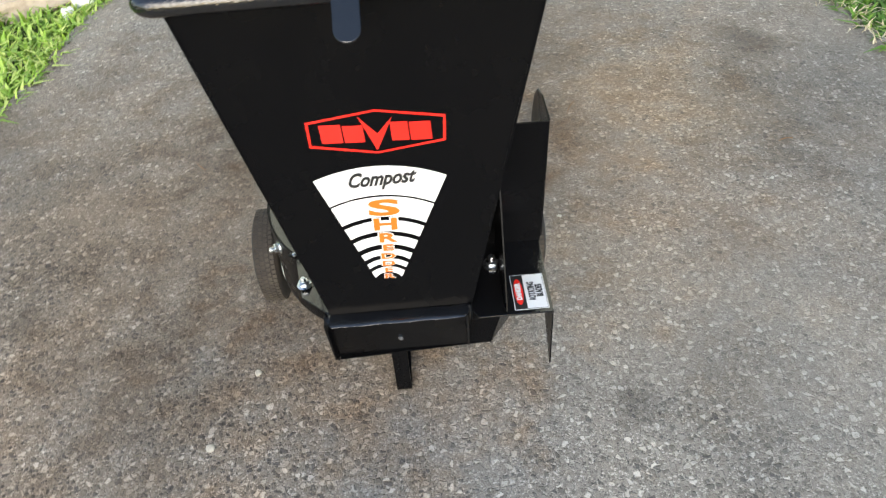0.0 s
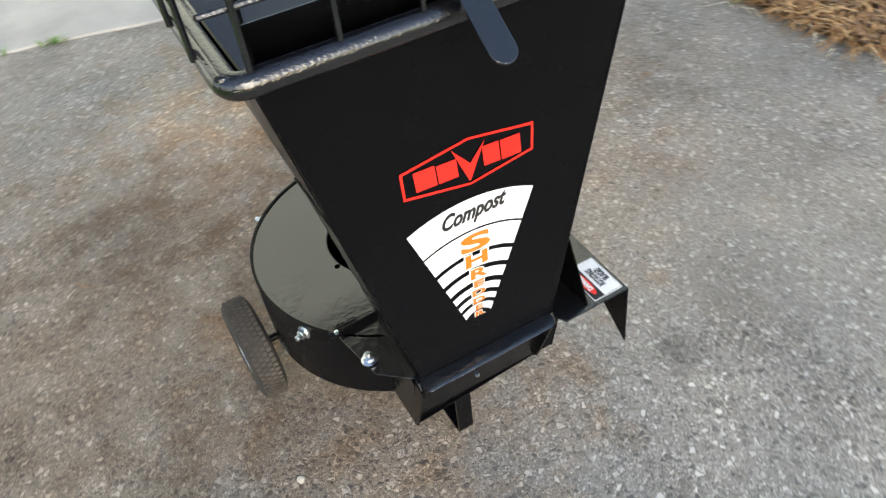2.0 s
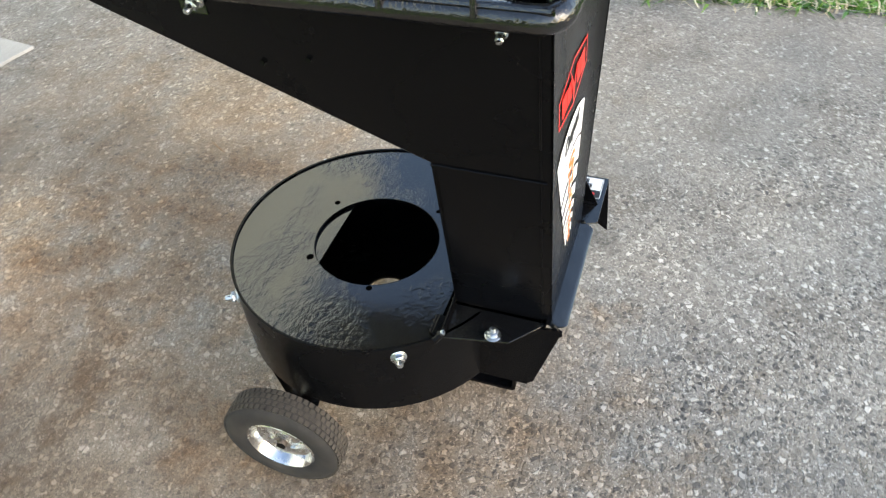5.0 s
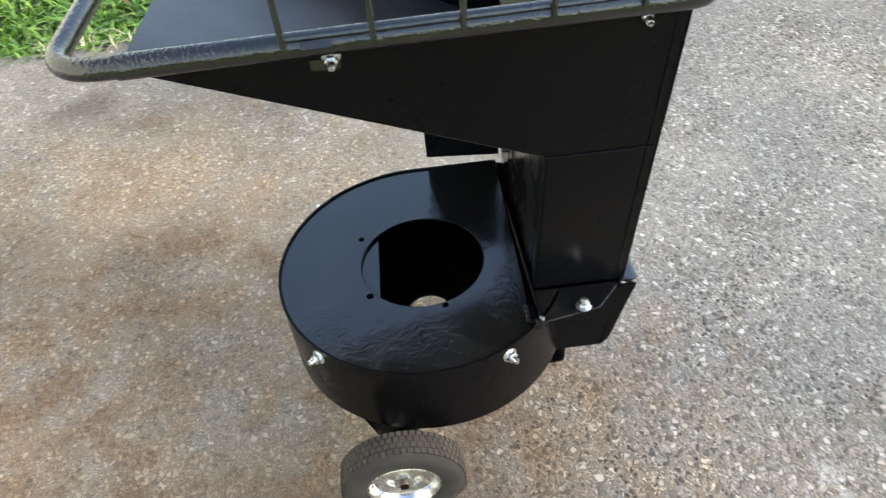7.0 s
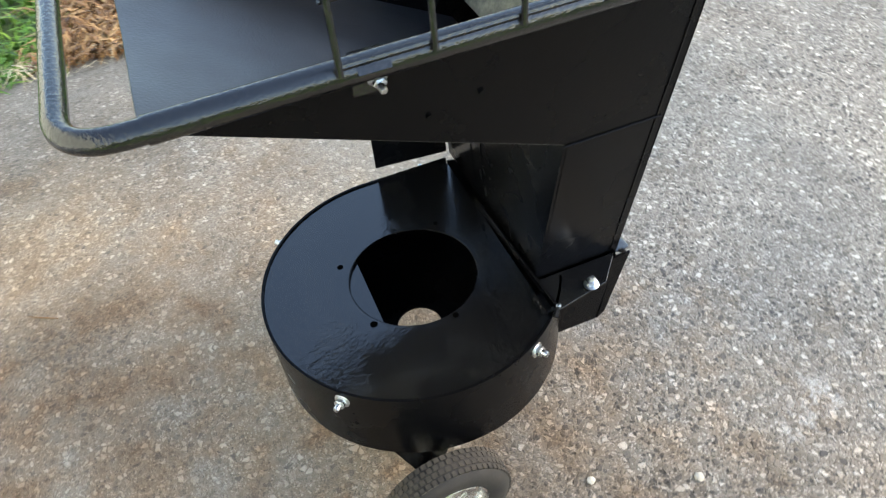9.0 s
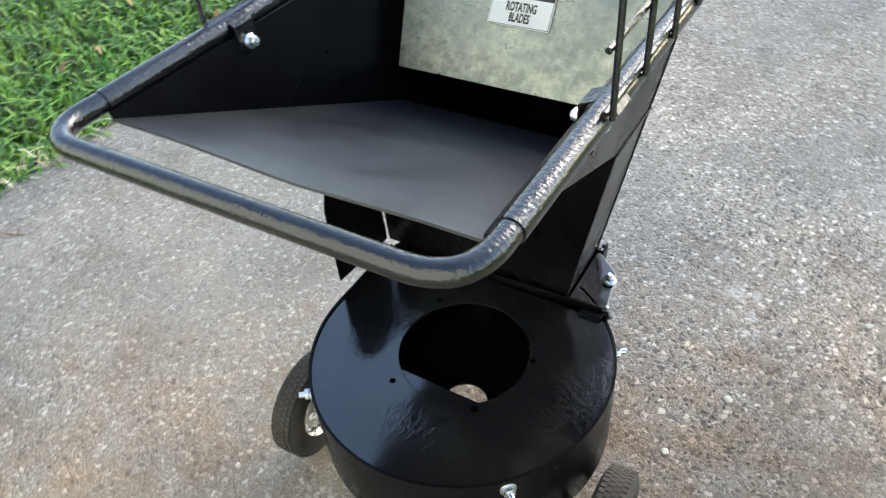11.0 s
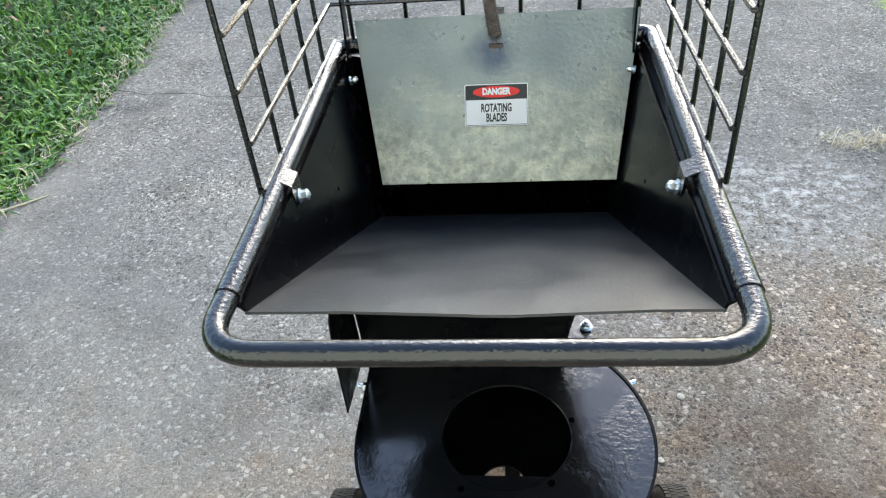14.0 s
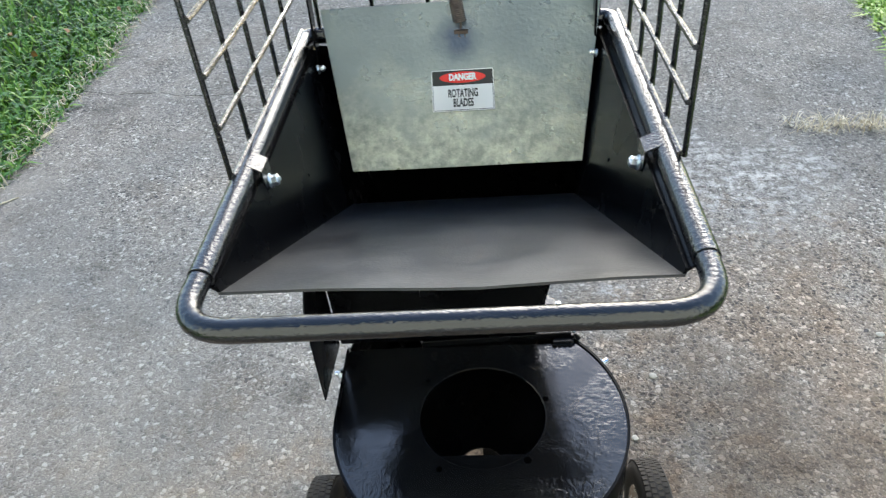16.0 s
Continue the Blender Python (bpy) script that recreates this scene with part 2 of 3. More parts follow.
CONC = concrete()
PALE = Mat("smooth_pale_concrete", rough=0.85)
PALE.colour(PALE.mix(1.0, PALE.ramp(PALE.noise(3, 6, 0.65), (0.3, (0.30, 0.29, 0.27)), (0.7, (0.44, 0.42, 0.39))), PALE.ramp(PALE.noise(300, 3), (0.3, 0.8), (0.7, 1.1)), "MULTIPLY"))
PALE.bump(PALE.noise(300, 3), 0.001, 0.5)
PALE = PALE.m
STUCCO = Mat("pale_reflector_render", (0.66, 0.70, 0.62), 0.9)
STUCCO.colour(STUCCO.ramp(STUCCO.noise(1.2, 6), (0.3, (0.68, 0.71, 0.62)), (0.7, (0.80, 0.82, 0.74))))
STUCCO.bump(STUCCO.noise(180, 3), 0.003, 0.5)
STUCCO = STUCCO.m
SOIL = Mat("soil_and_thatch", rough=0.95)
SOIL.colour(SOIL.ramp(SOIL.noise(40, 6), (0.3, (0.03, 0.05, 0.012)), (0.7, (0.08, 0.12, 0.03))))
SOIL.bump(SOIL.noise(60, 5), 0.02, 0.6)
SOIL = SOIL.m


def leafy(name, a, b, c):
    m = Mat(name, rough=0.55)
    g = m.n.new("ShaderNodeNewGeometry")
    m.colour(m.ramp(g.outputs["Random Per Island"], (0.0, a), (0.55, b), (1.0, c)))
    m.b.inputs["Subsurface Weight"].default_value = 0.0
    return m.m


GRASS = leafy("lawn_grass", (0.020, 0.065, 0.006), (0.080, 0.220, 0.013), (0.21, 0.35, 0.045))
# yellower than the right lawn, with the left side's sunshine added to the colour
SUNGRASS = leafy("yellow_sunlit_lawn_grass", (0.13, 0.26, 0.02), (0.30, 0.48, 0.06), (0.52, 0.58, 0.18))
STRAW = leafy("dry_grass", (0.42, 0.34, 0.20), (0.58, 0.50, 0.34), (0.70, 0.64, 0.50))
CHALKY = Mat("pale_stone", (0.5, 0.46, 0.38), 0.8)
CHALKY.colour(CHALKY.ramp(CHALKY.noise(200, 4), (0.3, (0.40, 0.36, 0.29)), (0.7, (0.60, 0.56, 0.48))))
CHALKY = CHALKY.m
SANDSTONE = Mat("beige_sandstone", rough=0.85)
SANDSTONE.colour(SANDSTONE.ramp(SANDSTONE.noise(30, 6), (0.3, (0.34, 0.27, 0.20)), (0.7, (0.55, 0.46, 0.36))))
SANDSTONE.bump(SANDSTONE.noise(60, 5), 0.004, 0.6)
SANDSTONE = SANDSTONE.m
MULCH = leafy("dry_mulch", (0.10, 0.045, 0.018), (0.26, 0.13, 0.045), (0.50, 0.31, 0.14))


# ---- mesh helpers ----
def part(name, bm, material, parent=None, label="", smooth=False, bevel=0.0):
    me = bpy.data.meshes.new(name)
    if bevel:
        es = [e for e in bm.edges if len(e.link_faces) == 2 and e.calc_face_angle() > 0.6]
        bmesh.ops.bevel(bm, geom=es, offset=bevel, segments=2, profile=0.5, affect="EDGES")
    bmesh.ops.recalc_face_normals(bm, faces=bm.faces)
    bm.to_mesh(me)
    bm.free()
    if smooth:
        for p in me.polygons:
            p.use_smooth = True
        me.set_sharp_from_angle(angle=radians(38))
    me.materials.append(material)
    ob = new(name, me)
    ob.parent = parent
    if label:
        tagged(ob, label)
    return ob


def sheet(points, thick, bm=None, both=False):
    """A flat plate: the outline pushed along its normal."""
    bm = bm or bmesh.new()
    vs = [bm.verts.new(p) for p in points]
    f = bm.faces.new(vs)
    f.normal_update()
    n = f.normal.copy()
    r = bmesh.ops.extrude_face_region(bm, geom=[f])
    bmesh.ops.translate(bm, verts=[v for v in r["geom"] if isinstance(v, bmesh.types.BMVert)], vec=n * thick)
    return bm


def box(x0, x1, y0, y1, z0, z1, bm=None):
    return sheet([(x0, y0, z0), (x1, y0, z0), (x1, y1, z0), (x0, y1, z0)], z1 - z0, bm)


def rod(path, r, sides=12, bm=None, closed=False, caps=True):
    """A round bar along a path of points."""
    bm = bm or bmesh.new()
    pts = [Vector(p) for p in path]
    n = len(pts)
    rings, up = [], None
    for i, p in enumerate(pts):
        a = pts[i - 1] if (i or closed) else p
        b = pts[(i + 1) % n] if (i < n - 1 or closed) else p
        t = ((b - p).normalized() + (p - a).normalized()).normalized()
        if up is None:
            up = t.orthogonal().normalized()
        up = (up - t * up.dot(t)).normalized()
        side = t.cross(up)
        rr = r[i] if isinstance(r, (list, tuple)) else r
        rings.append([bm.verts.new(p + (up * math.cos(k * math.tau / sides) + side * math.sin(k * math.tau / sides)) * rr) for k in range(sides)])
    for i in range(n if closed else n - 1):
        a, b = rings[i], rings[(i + 1) % n]
        for k in range(sides):
            bm.faces.new((a[k], a[(k + 1) % sides], b[(k + 1) % sides], b[k]))
    if caps and not closed:
        bm.faces.new(rings[0][::-1])
        bm.faces.new(rings[-1])
    return bm


def rounded(points, radius, steps=8):
    """The points of an open path with its inner corners rounded."""
    pts = [Vector(p) for p in points]
    out = [pts[0]]
    for a, p, b in zip(pts, pts[1:], pts[2:]):
        u, v = (a - p).normalized(), (b - p).normalized()
        s, e = p + u * radius, p + v * radius
        for k in range(steps + 1):
            t = k / steps
            out.append(s * (1 - t) ** 2 + p * 2 * t * (1 - t) + e * t * t)
    return out + [pts[-1]]


def turned(profile, steps, axis="z", bm=None, caps=True):
    """A solid of revolution from (radius, height) pairs."""
    bm = bm or bmesh.new()
    rings = []
    for r, h in profile:
        ring = []
        for k in range(steps):
            a = k * math.tau / steps
            c, s = r * math.cos(a), r * math.sin(a)
            ring.append(bm.verts.new((c, s, h) if axis == "z" else (h, c, s)))
        rings.append(ring)
    for a, b in zip(rings, rings[1:]):
        for k in range(steps):
            bm.faces.new((a[k], a[(k + 1) % steps], b[(k + 1) % steps], b[k]))
    if caps:
        bm.faces.new(rings[0])
        bm.faces.new(rings[-1])
    return bm


def bolt(parent, at, way, size=0.0065, shank=0.012):
    """Flange nut on a threaded end, standing out from a plate along way."""
    bm = turned([(size * 1.55, 0), (size * 1.6, 0.0012), (size * 1.15, 0.003)], 20)
    turned([(size * 1.12, 0.003), (size * 1.15, 0.0035), (size * 1.15, 0.0095), (size * 0.95, 0.0105)], 6, bm=bm)
    turned([(size * 0.62, 0.0), (size * 0.62, shank), (size * 0.5, shank + 0.0015)], 14, bm=bm)
    q = Vector(way).to_track_quat("Z", "Y").to_matrix().to_4x4()
    bmesh.ops.transform(bm, matrix=Matrix.Translation(at) @ q, verts=bm.verts)
    return part("bolt", bm, ZINC, parent, "zinc-plated flange nut and bolt", smooth=True)


def text_mesh(text, size, shear, grow, depth=0.0002, across="CENTER", down="CENTER"):
    cu = bpy.data.curves.new("letters", "FONT")
    cu.body, cu.size, cu.align_x, cu.align_y, cu.shear = text, size, across, down, shear
    cu.extrude, cu.offset, cu.resolution_u = depth, grow, 4
    tmp = bpy.data.objects.new("tmp", cu)
    me = bpy.data.meshes.new_from_object(tmp)
    bpy.data.objects.remove(tmp)
    return me


def written(text, size, m, material, parent, shear, width, grow):
    """A word centred on the pose m, each letter a part of its own."""
    def ends(t, k, a, d):
        return [v.co[k] for v in text_mesh(t, size, shear, grow, 0.0002, a, d).vertices]
    drop = min(ends(text, 1, "CENTER", "CENTER")) - min(ends(text, 1, "LEFT", "TOP_BASELINE"))
    side = min(ends(text, 0, "CENTER", "CENTER")) - min(ends(text, 0, "LEFT", "TOP_BASELINE"))
    for k, ch in enumerate(text):
        go = max(ends(text[:k + 1], 0, "LEFT", "TOP_BASELINE")) - max(ends(ch, 0, "LEFT", "TOP_BASELINE"))
        me = text_mesh(ch, size, shear, grow, 0.0002, "LEFT", "TOP_BASELINE")
        me.transform(m @ Matrix.Diagonal((width, 1, 1, 1)) @ Matrix.Translation((go + side, drop, 0)))
        me.name = "script_letter"
        me.materials.clear()
        me.materials.append(material)
        new("script_letter", me).parent = parent


def lettering(name, text, size, m, material, parent, shear=0.0, width=1.0, grow=0.0, depth=0.0002):
    """A word as a thin mesh, centred on the pose m, whose x is the reading direction and z the front."""
    me = text_mesh(text, size, shear, grow, depth)
    me.transform(m @ Matrix.Diagonal((width, 1, 1, 1)))
    me.name = name
    me.materials.clear()
    me.materials.append(material)
    ob = new(name, me)
    ob.parent = parent
    return ob


# ---- the ground ----
def right_edge(y):
    return 1.63 - 0.075 * y + 0.02 * math.sin(2.1 * y) + 0.012 * math.sin(7.3 * y + 1)


def left_edge(y):
    return -1.54 + 0.105 * y + 0.02 * math.sin(1.9 * y + 2) + 0.012 * math.sin(6.7 * y)


def clampy(y):
    return max(-6.0, min(6.0, y))


bm = bmesh.new()
vs = [bm.verts.new((x, y, -0.03)) for x, y in ((-600, -600), (600, -600), (600, 600), (-600, 600))]
bm.faces.new(vs)
ground = tagged(part("ground", bm, SOIL), "lawn soil with thatch reaching to the horizon", "ground", kind="structure")


def joint(x):
    return -0.57 - 0.205 * x + 0.015 * math.sin(5 * x) + 0.012 * math.sin(17 * x + 1) + 0.006 * math.sin(43 * x)


driveway = tagged(new("driveway"), "weathered exposed-aggregate concrete driveway with a joint", "driveway", kind="structure")
for near in (0, 1):
    bm = bmesh.new()
    ys = [y * 0.12 for y in range(-5, 60)] if near else [y * 0.12 for y in range(-60, -2)]
    xs = [k / 90 for k in range(91)]
    end = [(left_edge(clampy(joint(0))) * (1 - k) + right_edge(clampy(joint(0))) * k) for k in xs]
    jl = [(x, joint(x) + (1 if near else -1) * (0.0006 + 0.0016 * max(0, min(1, x + 0.3)))) for x in end]
    far = 14.0 if near else -14.0
    rgt = [(right_edge(clampy(y)), y) for y in ys if (y > jl[-1][1] + 0.03 if near else y < jl[-1][1] - 0.03)]
    lft = [(left_edge(clampy(y)), y) for y in ys if (y > jl[0][1] + 0.03 if near else y < jl[0][1] - 0.03)]
    if near:
        outline = jl + rgt + [(rgt[-1][0], far), (lft[-1][0], far)] + lft[::-1]
    else:
        outline = jl[::-1] + lft[::-1] + [(lft[0][0], far), (rgt[0][0], far)] + rgt
    vs = [bm.verts.new((x, y, 0.0)) for x, y in outline]
    f = bm.faces.new(vs)
    f.normal_update()
    if f.normal.z < 0:
        f.normal_flip()
    r = bmesh.ops.extrude_face_region(bm, geom=[f])
    bmesh.ops.translate(bm, verts=[v for v in r["geom"] if isinstance(v, bmesh.types.BMVert)], vec=(0, 0, -0.1))
    bmesh.ops.triangulate(bm, faces=[f for f in bm.faces if len(f.verts) > 4])
    part("slab", bm, CONC, driveway)


# unseen wall added beyond the driveway's end, a pale reflector for the lid and flap
part("reflector_wall", box(-8, 8, 5.4, 5.65, -.03, 7.6), STUCCO)
tagged(bpy.data.objects["reflector_wall"], "unseen pale green wall added to brighten reflections in the shredder", "wall", kind="structure")


def far_line(x):
    return 2.815 - 0.21 * x + 0.006 * math.sin(9 * x) + 0.004 * math.sin(31 * x)


# smoother, paler footpath across the driveway's end, a finger's breadth higher
bm = bmesh.new()
xs = [-4 + 0.08 * k for k in range(60)]
vs = [bm.verts.new((x, far_line(x), -0.06)) for x in xs] + [bm.verts.new((1.0, 5.4, -0.06)), bm.verts.new((-4, 5.4, -0.06))]
f = bm.faces.new(vs)
r = bmesh.ops.extrude_face_region(bm, geom=[f])
bmesh.ops.translate(bm, verts=[v for v in r["geom"] if isinstance(v, bmesh.types.BMVert)], vec=(0, 0, 0.070))
footpath = tagged(part("footpath", bm, PALE, bevel=0.004), "smooth pale concrete footpath across the driveway's end", "footpath", kind="structure")


def blades(name, count, place, material, height, width, lean, label):
    """Grass blades, each a bent two-segment strip, in one mesh."""
    rng = np.random.default_rng(7)
    verts, faces = [], []
    for _ in range(count):
        x, y, z = place(rng)
        a, h, w = rng.uniform(0, math.tau), height * rng.uniform(0.5, 1.3), width * rng.uniform(0.6, 1.3)
        dx, dy = math.cos(a), math.sin(a)
        t = lean * rng.uniform(0.2, 1.3)
        k = len(verts)
        for s, hh, ww in ((0, 0, 1), (t * 0.35 * h, h * 0.55, 0.9), (t * h, h * (1 - 0.35 * t), 0.12)):
            for q in (-1, 1):
                verts.append((x + dx * s - dy * q * w * ww / 2, y + dy * s + dx * q * w * ww / 2, z + max(hh, 0.001)))
        faces += [(k, k + 1, k + 3, k + 2), (k + 2, k + 3, k + 5, k + 4)]
    me = bpy.data.meshes.new(name)
    me.from_pydata(verts, [], faces)
    me.materials.append(material)
    return tagged(new(name, me), label, "grass", kind="stuff")


def right_lawn(rng):
    u = rng.uniform(-6.5, 3.7)
    y = u if u < 1.2 + .03 * math.sin(40 * u) else u + .52
    return right_edge(y) - 0.02 + 2.6 * rng.uniform() ** 1.7, y, -0.03


def left_lawn(rng):
    y = rng.uniform(-3.5, 3.25)
    x = left_edge(y) + 0.02 - 1.6 * rng.uniform() ** 1.7
    return x, min(y, far_line(x) - .03), -0.03


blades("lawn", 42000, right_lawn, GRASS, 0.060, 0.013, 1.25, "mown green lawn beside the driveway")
blades("lawn", 26000, left_lawn, SUNGRASS, 0.058, 0.012, 1.2, "yellowish green lawn beside the driveway, sunlit brightness in its colour")

# ---- the compost shredder ----
machine = tagged(new("compost_shredder"), "black-painted steel compost shredder with hopper, drum and wheels", "compost shredder")
machine.matrix_world = pose(-0.047, 0.771, 0, 0, 0, 1.2)

CY, R, TOP, BOT = 0.309, 0.238, 0.300, 0.160


def hw(z):
    return 0.113 + 0.203 * (z - 0.314)


def edge_y(z):
    return 0.012 * (z - 0.31) - 0.004


def fy(z):
    return 0.055 * (z - 0.31) - 0.004


# hopper
hopper = new("hopper")
hopper.parent = machine
hopper.location = (.004, 0, 0)
T = 0.003
bm = bmesh.new()
rows = []
for j in range(9):
    z = .31 + .505 * j / 8
    rows.append([bm.verts.new((u * hw(z), edge_y(z) + (fy(z) - edge_y(z)) * (1 - abs(u) ** 5), z)) for u in [-1 + i / 8 for i in range(17)]])
for a, b in zip(rows, rows[1:]):
    for i in range(16):
        bm.faces.new((a[i], a[i + 1], b[i + 1], b[i]))
r = bmesh.ops.extrude_face_region(bm, geom=bm.faces[:])
bmesh.ops.translate(bm, verts=[v for v in r["geom"] if isinstance(v, bmesh.types.BMVert)], vec=(0, T, 0))
part("front_panel", bm, BLACK, hopper, smooth=True)
for s in (-1, 1):
    prof = [(edge_y(.305), .305), (0.140, .305), (0.140, .610), (0.566, .806), (0.566, .815), (edge_y(.815), .815)]
    part("side_panel", sheet([(s * hw(z), y, z) for y, z in prof], T if s < 0 else -T), BLACK, hopper)
    part("edge_seam", rod([(s * hw(z) + s * .0005, edge_y(z) + .013, z) for z in (.31, .42, .53, .64, .75, .806)], 0.0012, 6), BLACK, hopper, smooth=True)
    part("weld_seam", rod([(s * (hw(.606) + .001), 0.006 + k * 0.0134, .606 + 0.0006 * (k % 2)) for k in range(11)], 0.0016, 6), BLACK, hopper, smooth=True)
part("back_panel", sheet([(-hw(.305), .137, .305), (hw(.305), .137, .305), (hw(.609), .137, .609), (-hw(.609), .137, .609)], T), BLACK, hopper)
# feed tray: its floor rises to a slightly dented lip
bm = bmesh.new()
rows = []
N = 14
for j in range(9):
    t = j / 8
    y, z = 0.139 + t * 0.428, 0.611 + t * 0.198
    row = []
    for i in range(N + 1):
        u = -1 + 2 * i / N
        dent = -0.006 * max(0, 1 - abs(u + 0.1) * 1.6) * t ** 3
        row.append(bm.verts.new((u * (hw(z) - 0.001), y, z + dent)))
    rows.append(row)
for a, b in zip(rows, rows[1:]):
    for i in range(N):
        bm.faces.new((a[i], a[i + 1], b[i + 1], b[i]))
r = bmesh.ops.extrude_face_region(bm, geom=bm.faces[:])
bmesh.ops.translate(bm, verts=[v for v in r["geom"] if isinstance(v, bmesh.types.BMVert)], vec=(0, 0.001, -0.0025))
part("tray", bm, FLOORP, hopper, smooth=True)
# rim tube round three sides, with the thinner push handle let into its ends
HX, RZ, FX0, FX1, FZ0 = 0.228, 0.820, -0.235, 0.230, 0.827
rim = part("rim_tube", rod(rounded([(-HX - .003, 0.56, RZ), (FX0, -0.005, FZ0), (FX1, -0.005, FZ0), (HX, 0.56, RZ)], 0.022), 0.0128, 20), TUBE, hopper, smooth=True)
part("handle", rod(rounded([(-HX - .003, 0.53, RZ), (-HX - .002, 0.6275, RZ), (HX + .002, 0.6305, RZ), (HX, 0.53, RZ)], 0.052, 14), 0.0114, 20), TUBE, hopper, "textured black tubular push handle", smooth=True)

# folded top edge of each side, closing up to the rim tube
for s, fx, bx in ((-1, FX0, -HX - .003), (1, FX1, HX)):
    low = s * hw(.806)
    part("top_fold", sheet([(low, edge_y(.806) + .004, .806), (low, .562, .806), (bx - s * .004, .562, RZ - .004), (fx - s * .004, -.004, FZ0 - .004)], .0025), BLACK, hopper)

# hinged flap across the throat
# separate black sheet for the front face, without the painted reflection
part("flap_front_face", sheet([(-.178, .1475, .6735), (.160, .1475, .6735), (.197, .0085, .8705), (-.214, .0085, .8705)], -0.002), BLACK, hopper)
flap = part("flap", sheet([(-.178, .150, .675), (.160, .150, .675), (.197, .011, .872), (-.214, .011, .872)], 0.002), FLAPP, hopper, "deflector flap with a grey-green reflection painted on", bevel=0.0006)
for s in (-1, 1):
    out = -.008 if s < 0 else 0.0
    part("flap_bracket", sheet([(s * .2045, .030, .79), (s * .2045, .050, .785), (s * .2045, .040, .93), (s * .2045, .018, .93)], 0.003), BLACK, hopper)
    bolt(hopper, (s * .205, .060, .800), (-s, 0, 0.2), 0.0042, 0.0105)
    # guard clip over the rim with its bolt
    bm = bmesh.new()
    sec = [(s * .2075, .780), (s * .2095, .826), (s * .222 + out / 2, .8335), (s * .236 + out / 2, .833), (s * .2435 + out / 2, .824)]
    for (xa, za), (xb, zb) in zip(sec, sec[1:]):
        v = [bm.verts.new(p) for p in ((xa, .355, za), (xb, .355, zb), (xb, .385, zb), (xa, .385, za))]
        bm.faces.new(v)
    bmesh.ops.remove_doubles(bm, verts=bm.verts, dist=1e-5)
    bmesh.ops.recalc_face_normals(bm, faces=bm.faces)
    bmesh.ops.solidify(bm, geom=bm.faces[:], thickness=0.002)
    part("guard_clip", bm, TUBE, hopper)
    bolt(hopper, (s * .2080, .368, .803), (-s, 0, 0.2), 0.0056, 0.0105)
    bolt(hopper, (s * .2135, .362, .797), (s, 0, -0.25), 0.006, 0.018)
    bolt(hopper, (s * .2140, .048, .800), (s, 0, -0.25), 0.0038, 0.012)
    for y, z in ((.312, .726), (.255, .738)):
        bm = turned([(.0030, -.0036), (.0030, .0034), (.002, .004)], 14, "x")
        part("rivet_or_hole", bm, BLACK, hopper, smooth=True).location = (s * hw(z), y, z)

# wire guard on the rim
guard = new("guard")
guard.parent = machine
GX, WR = 0.243, 0.0032
LEVELS = [0.893, 0.950, 1.007, 1.064]
for s in (-1, 1):
    for k in range(5):
        y = 0.400 - k * 0.084
        part("guard_bar", rod([(s * GX, y, 0.828), (s * GX, y, 1.075)], WR, 8), TUBE, guard, smooth=True)
    for z in LEVELS:
        part("guard_bar", rod([(s * (GX - .006), 0.406, z), (s * (GX - .006), 0.000, z)], WR, 8), TUBE, guard, smooth=True)
    part("guard_bar", rod([(s * (GX - .006), 0.404, .833), (s * (GX - .006), 0.000, .838)], WR * 1.1, 8), TUBE, guard, smooth=True)
for k in range(6):
    x = -0.210 + k * 0.084
    part("guard_bar", rod([(x, -0.006, 0.830), (x, -0.006, 1.075)], WR, 8), TUBE, guard, smooth=True)
for z in [.836] + LEVELS:
    part("guard_bar", rod([(-GX + .006, 0.000, z), (GX - .006, 0.000, z)], WR, 8), TUBE, guard, smooth=True)

# return spring of the flap
a, b = Vector((-.006, .036, .842)), Vector((.012, -.004, .955))
w = (b - a)
u = w.orthogonal().normalized()
v = w.cross(u).normalized()
turns, pts = 40, []
for k in range(turns * 10 + 1):
    ang, t = k / 10 * math.tau, k / (turns * 10)
    pts.append(a + w * (0.06 + 0.94 * t) + (u * math.cos(ang) + v * math.sin(ang)) * 0.0085)
spring = part("spring", rod(pts, 0.0013, 6), RUST, machine, "rusty steel coil spring", smooth=True)
part("hook", rod([a + Vector((0, 0, .008)), a, a + Vector((.004, .004, -.012)), a + Vector((-.004, .006, -.018)), a + Vector((-.006, .002, -.006))], 0.0016, 6), RUST, spring, smooth=True)
part("tab", box(-.016, .004, .030, .040, .833, .838), RUST, spring)

# lever of the flap, reaching forward over the rim
la, lb = Vector((-.004, -.088, .806)), Vector((-.004, .012, .878))
ld = (lb - la).normalized()
o = [(.0145 * math.cos(radians(180 + q * 18)), .0145 + .0145 * math.sin(radians(180 + q * 18))) for q in range(11)] + [(.0145, (lb - la).length), (-.0145, (lb - la).length)]
part("lever", sheet([la + Vector((x, 0, 0)) + ld * d for x, d in o], 0.004), GLOSS, machine, "flat steel lever with rounded end", bevel=0.001)

# drum: band, lid with round opening, floor, baffle
drum = new("drum")
drum.parent = machine
drum.location = (-.005, 0, 0)


def arc(r, a0, a1, n):
    return [(r * math.cos(radians(a0 + (a1 - a0) * k / n)), CY + r * math.sin(radians(a0 + (a1 - a0) * k / n))) for k in range(n + 1)]


wall = [(R, 0.150)] + arc(R, 0, 242, 72)
bm = bmesh.new()
inner = [(R - .004, 0.150)] + arc(R - .004, 0, 242, 72)
ring = []
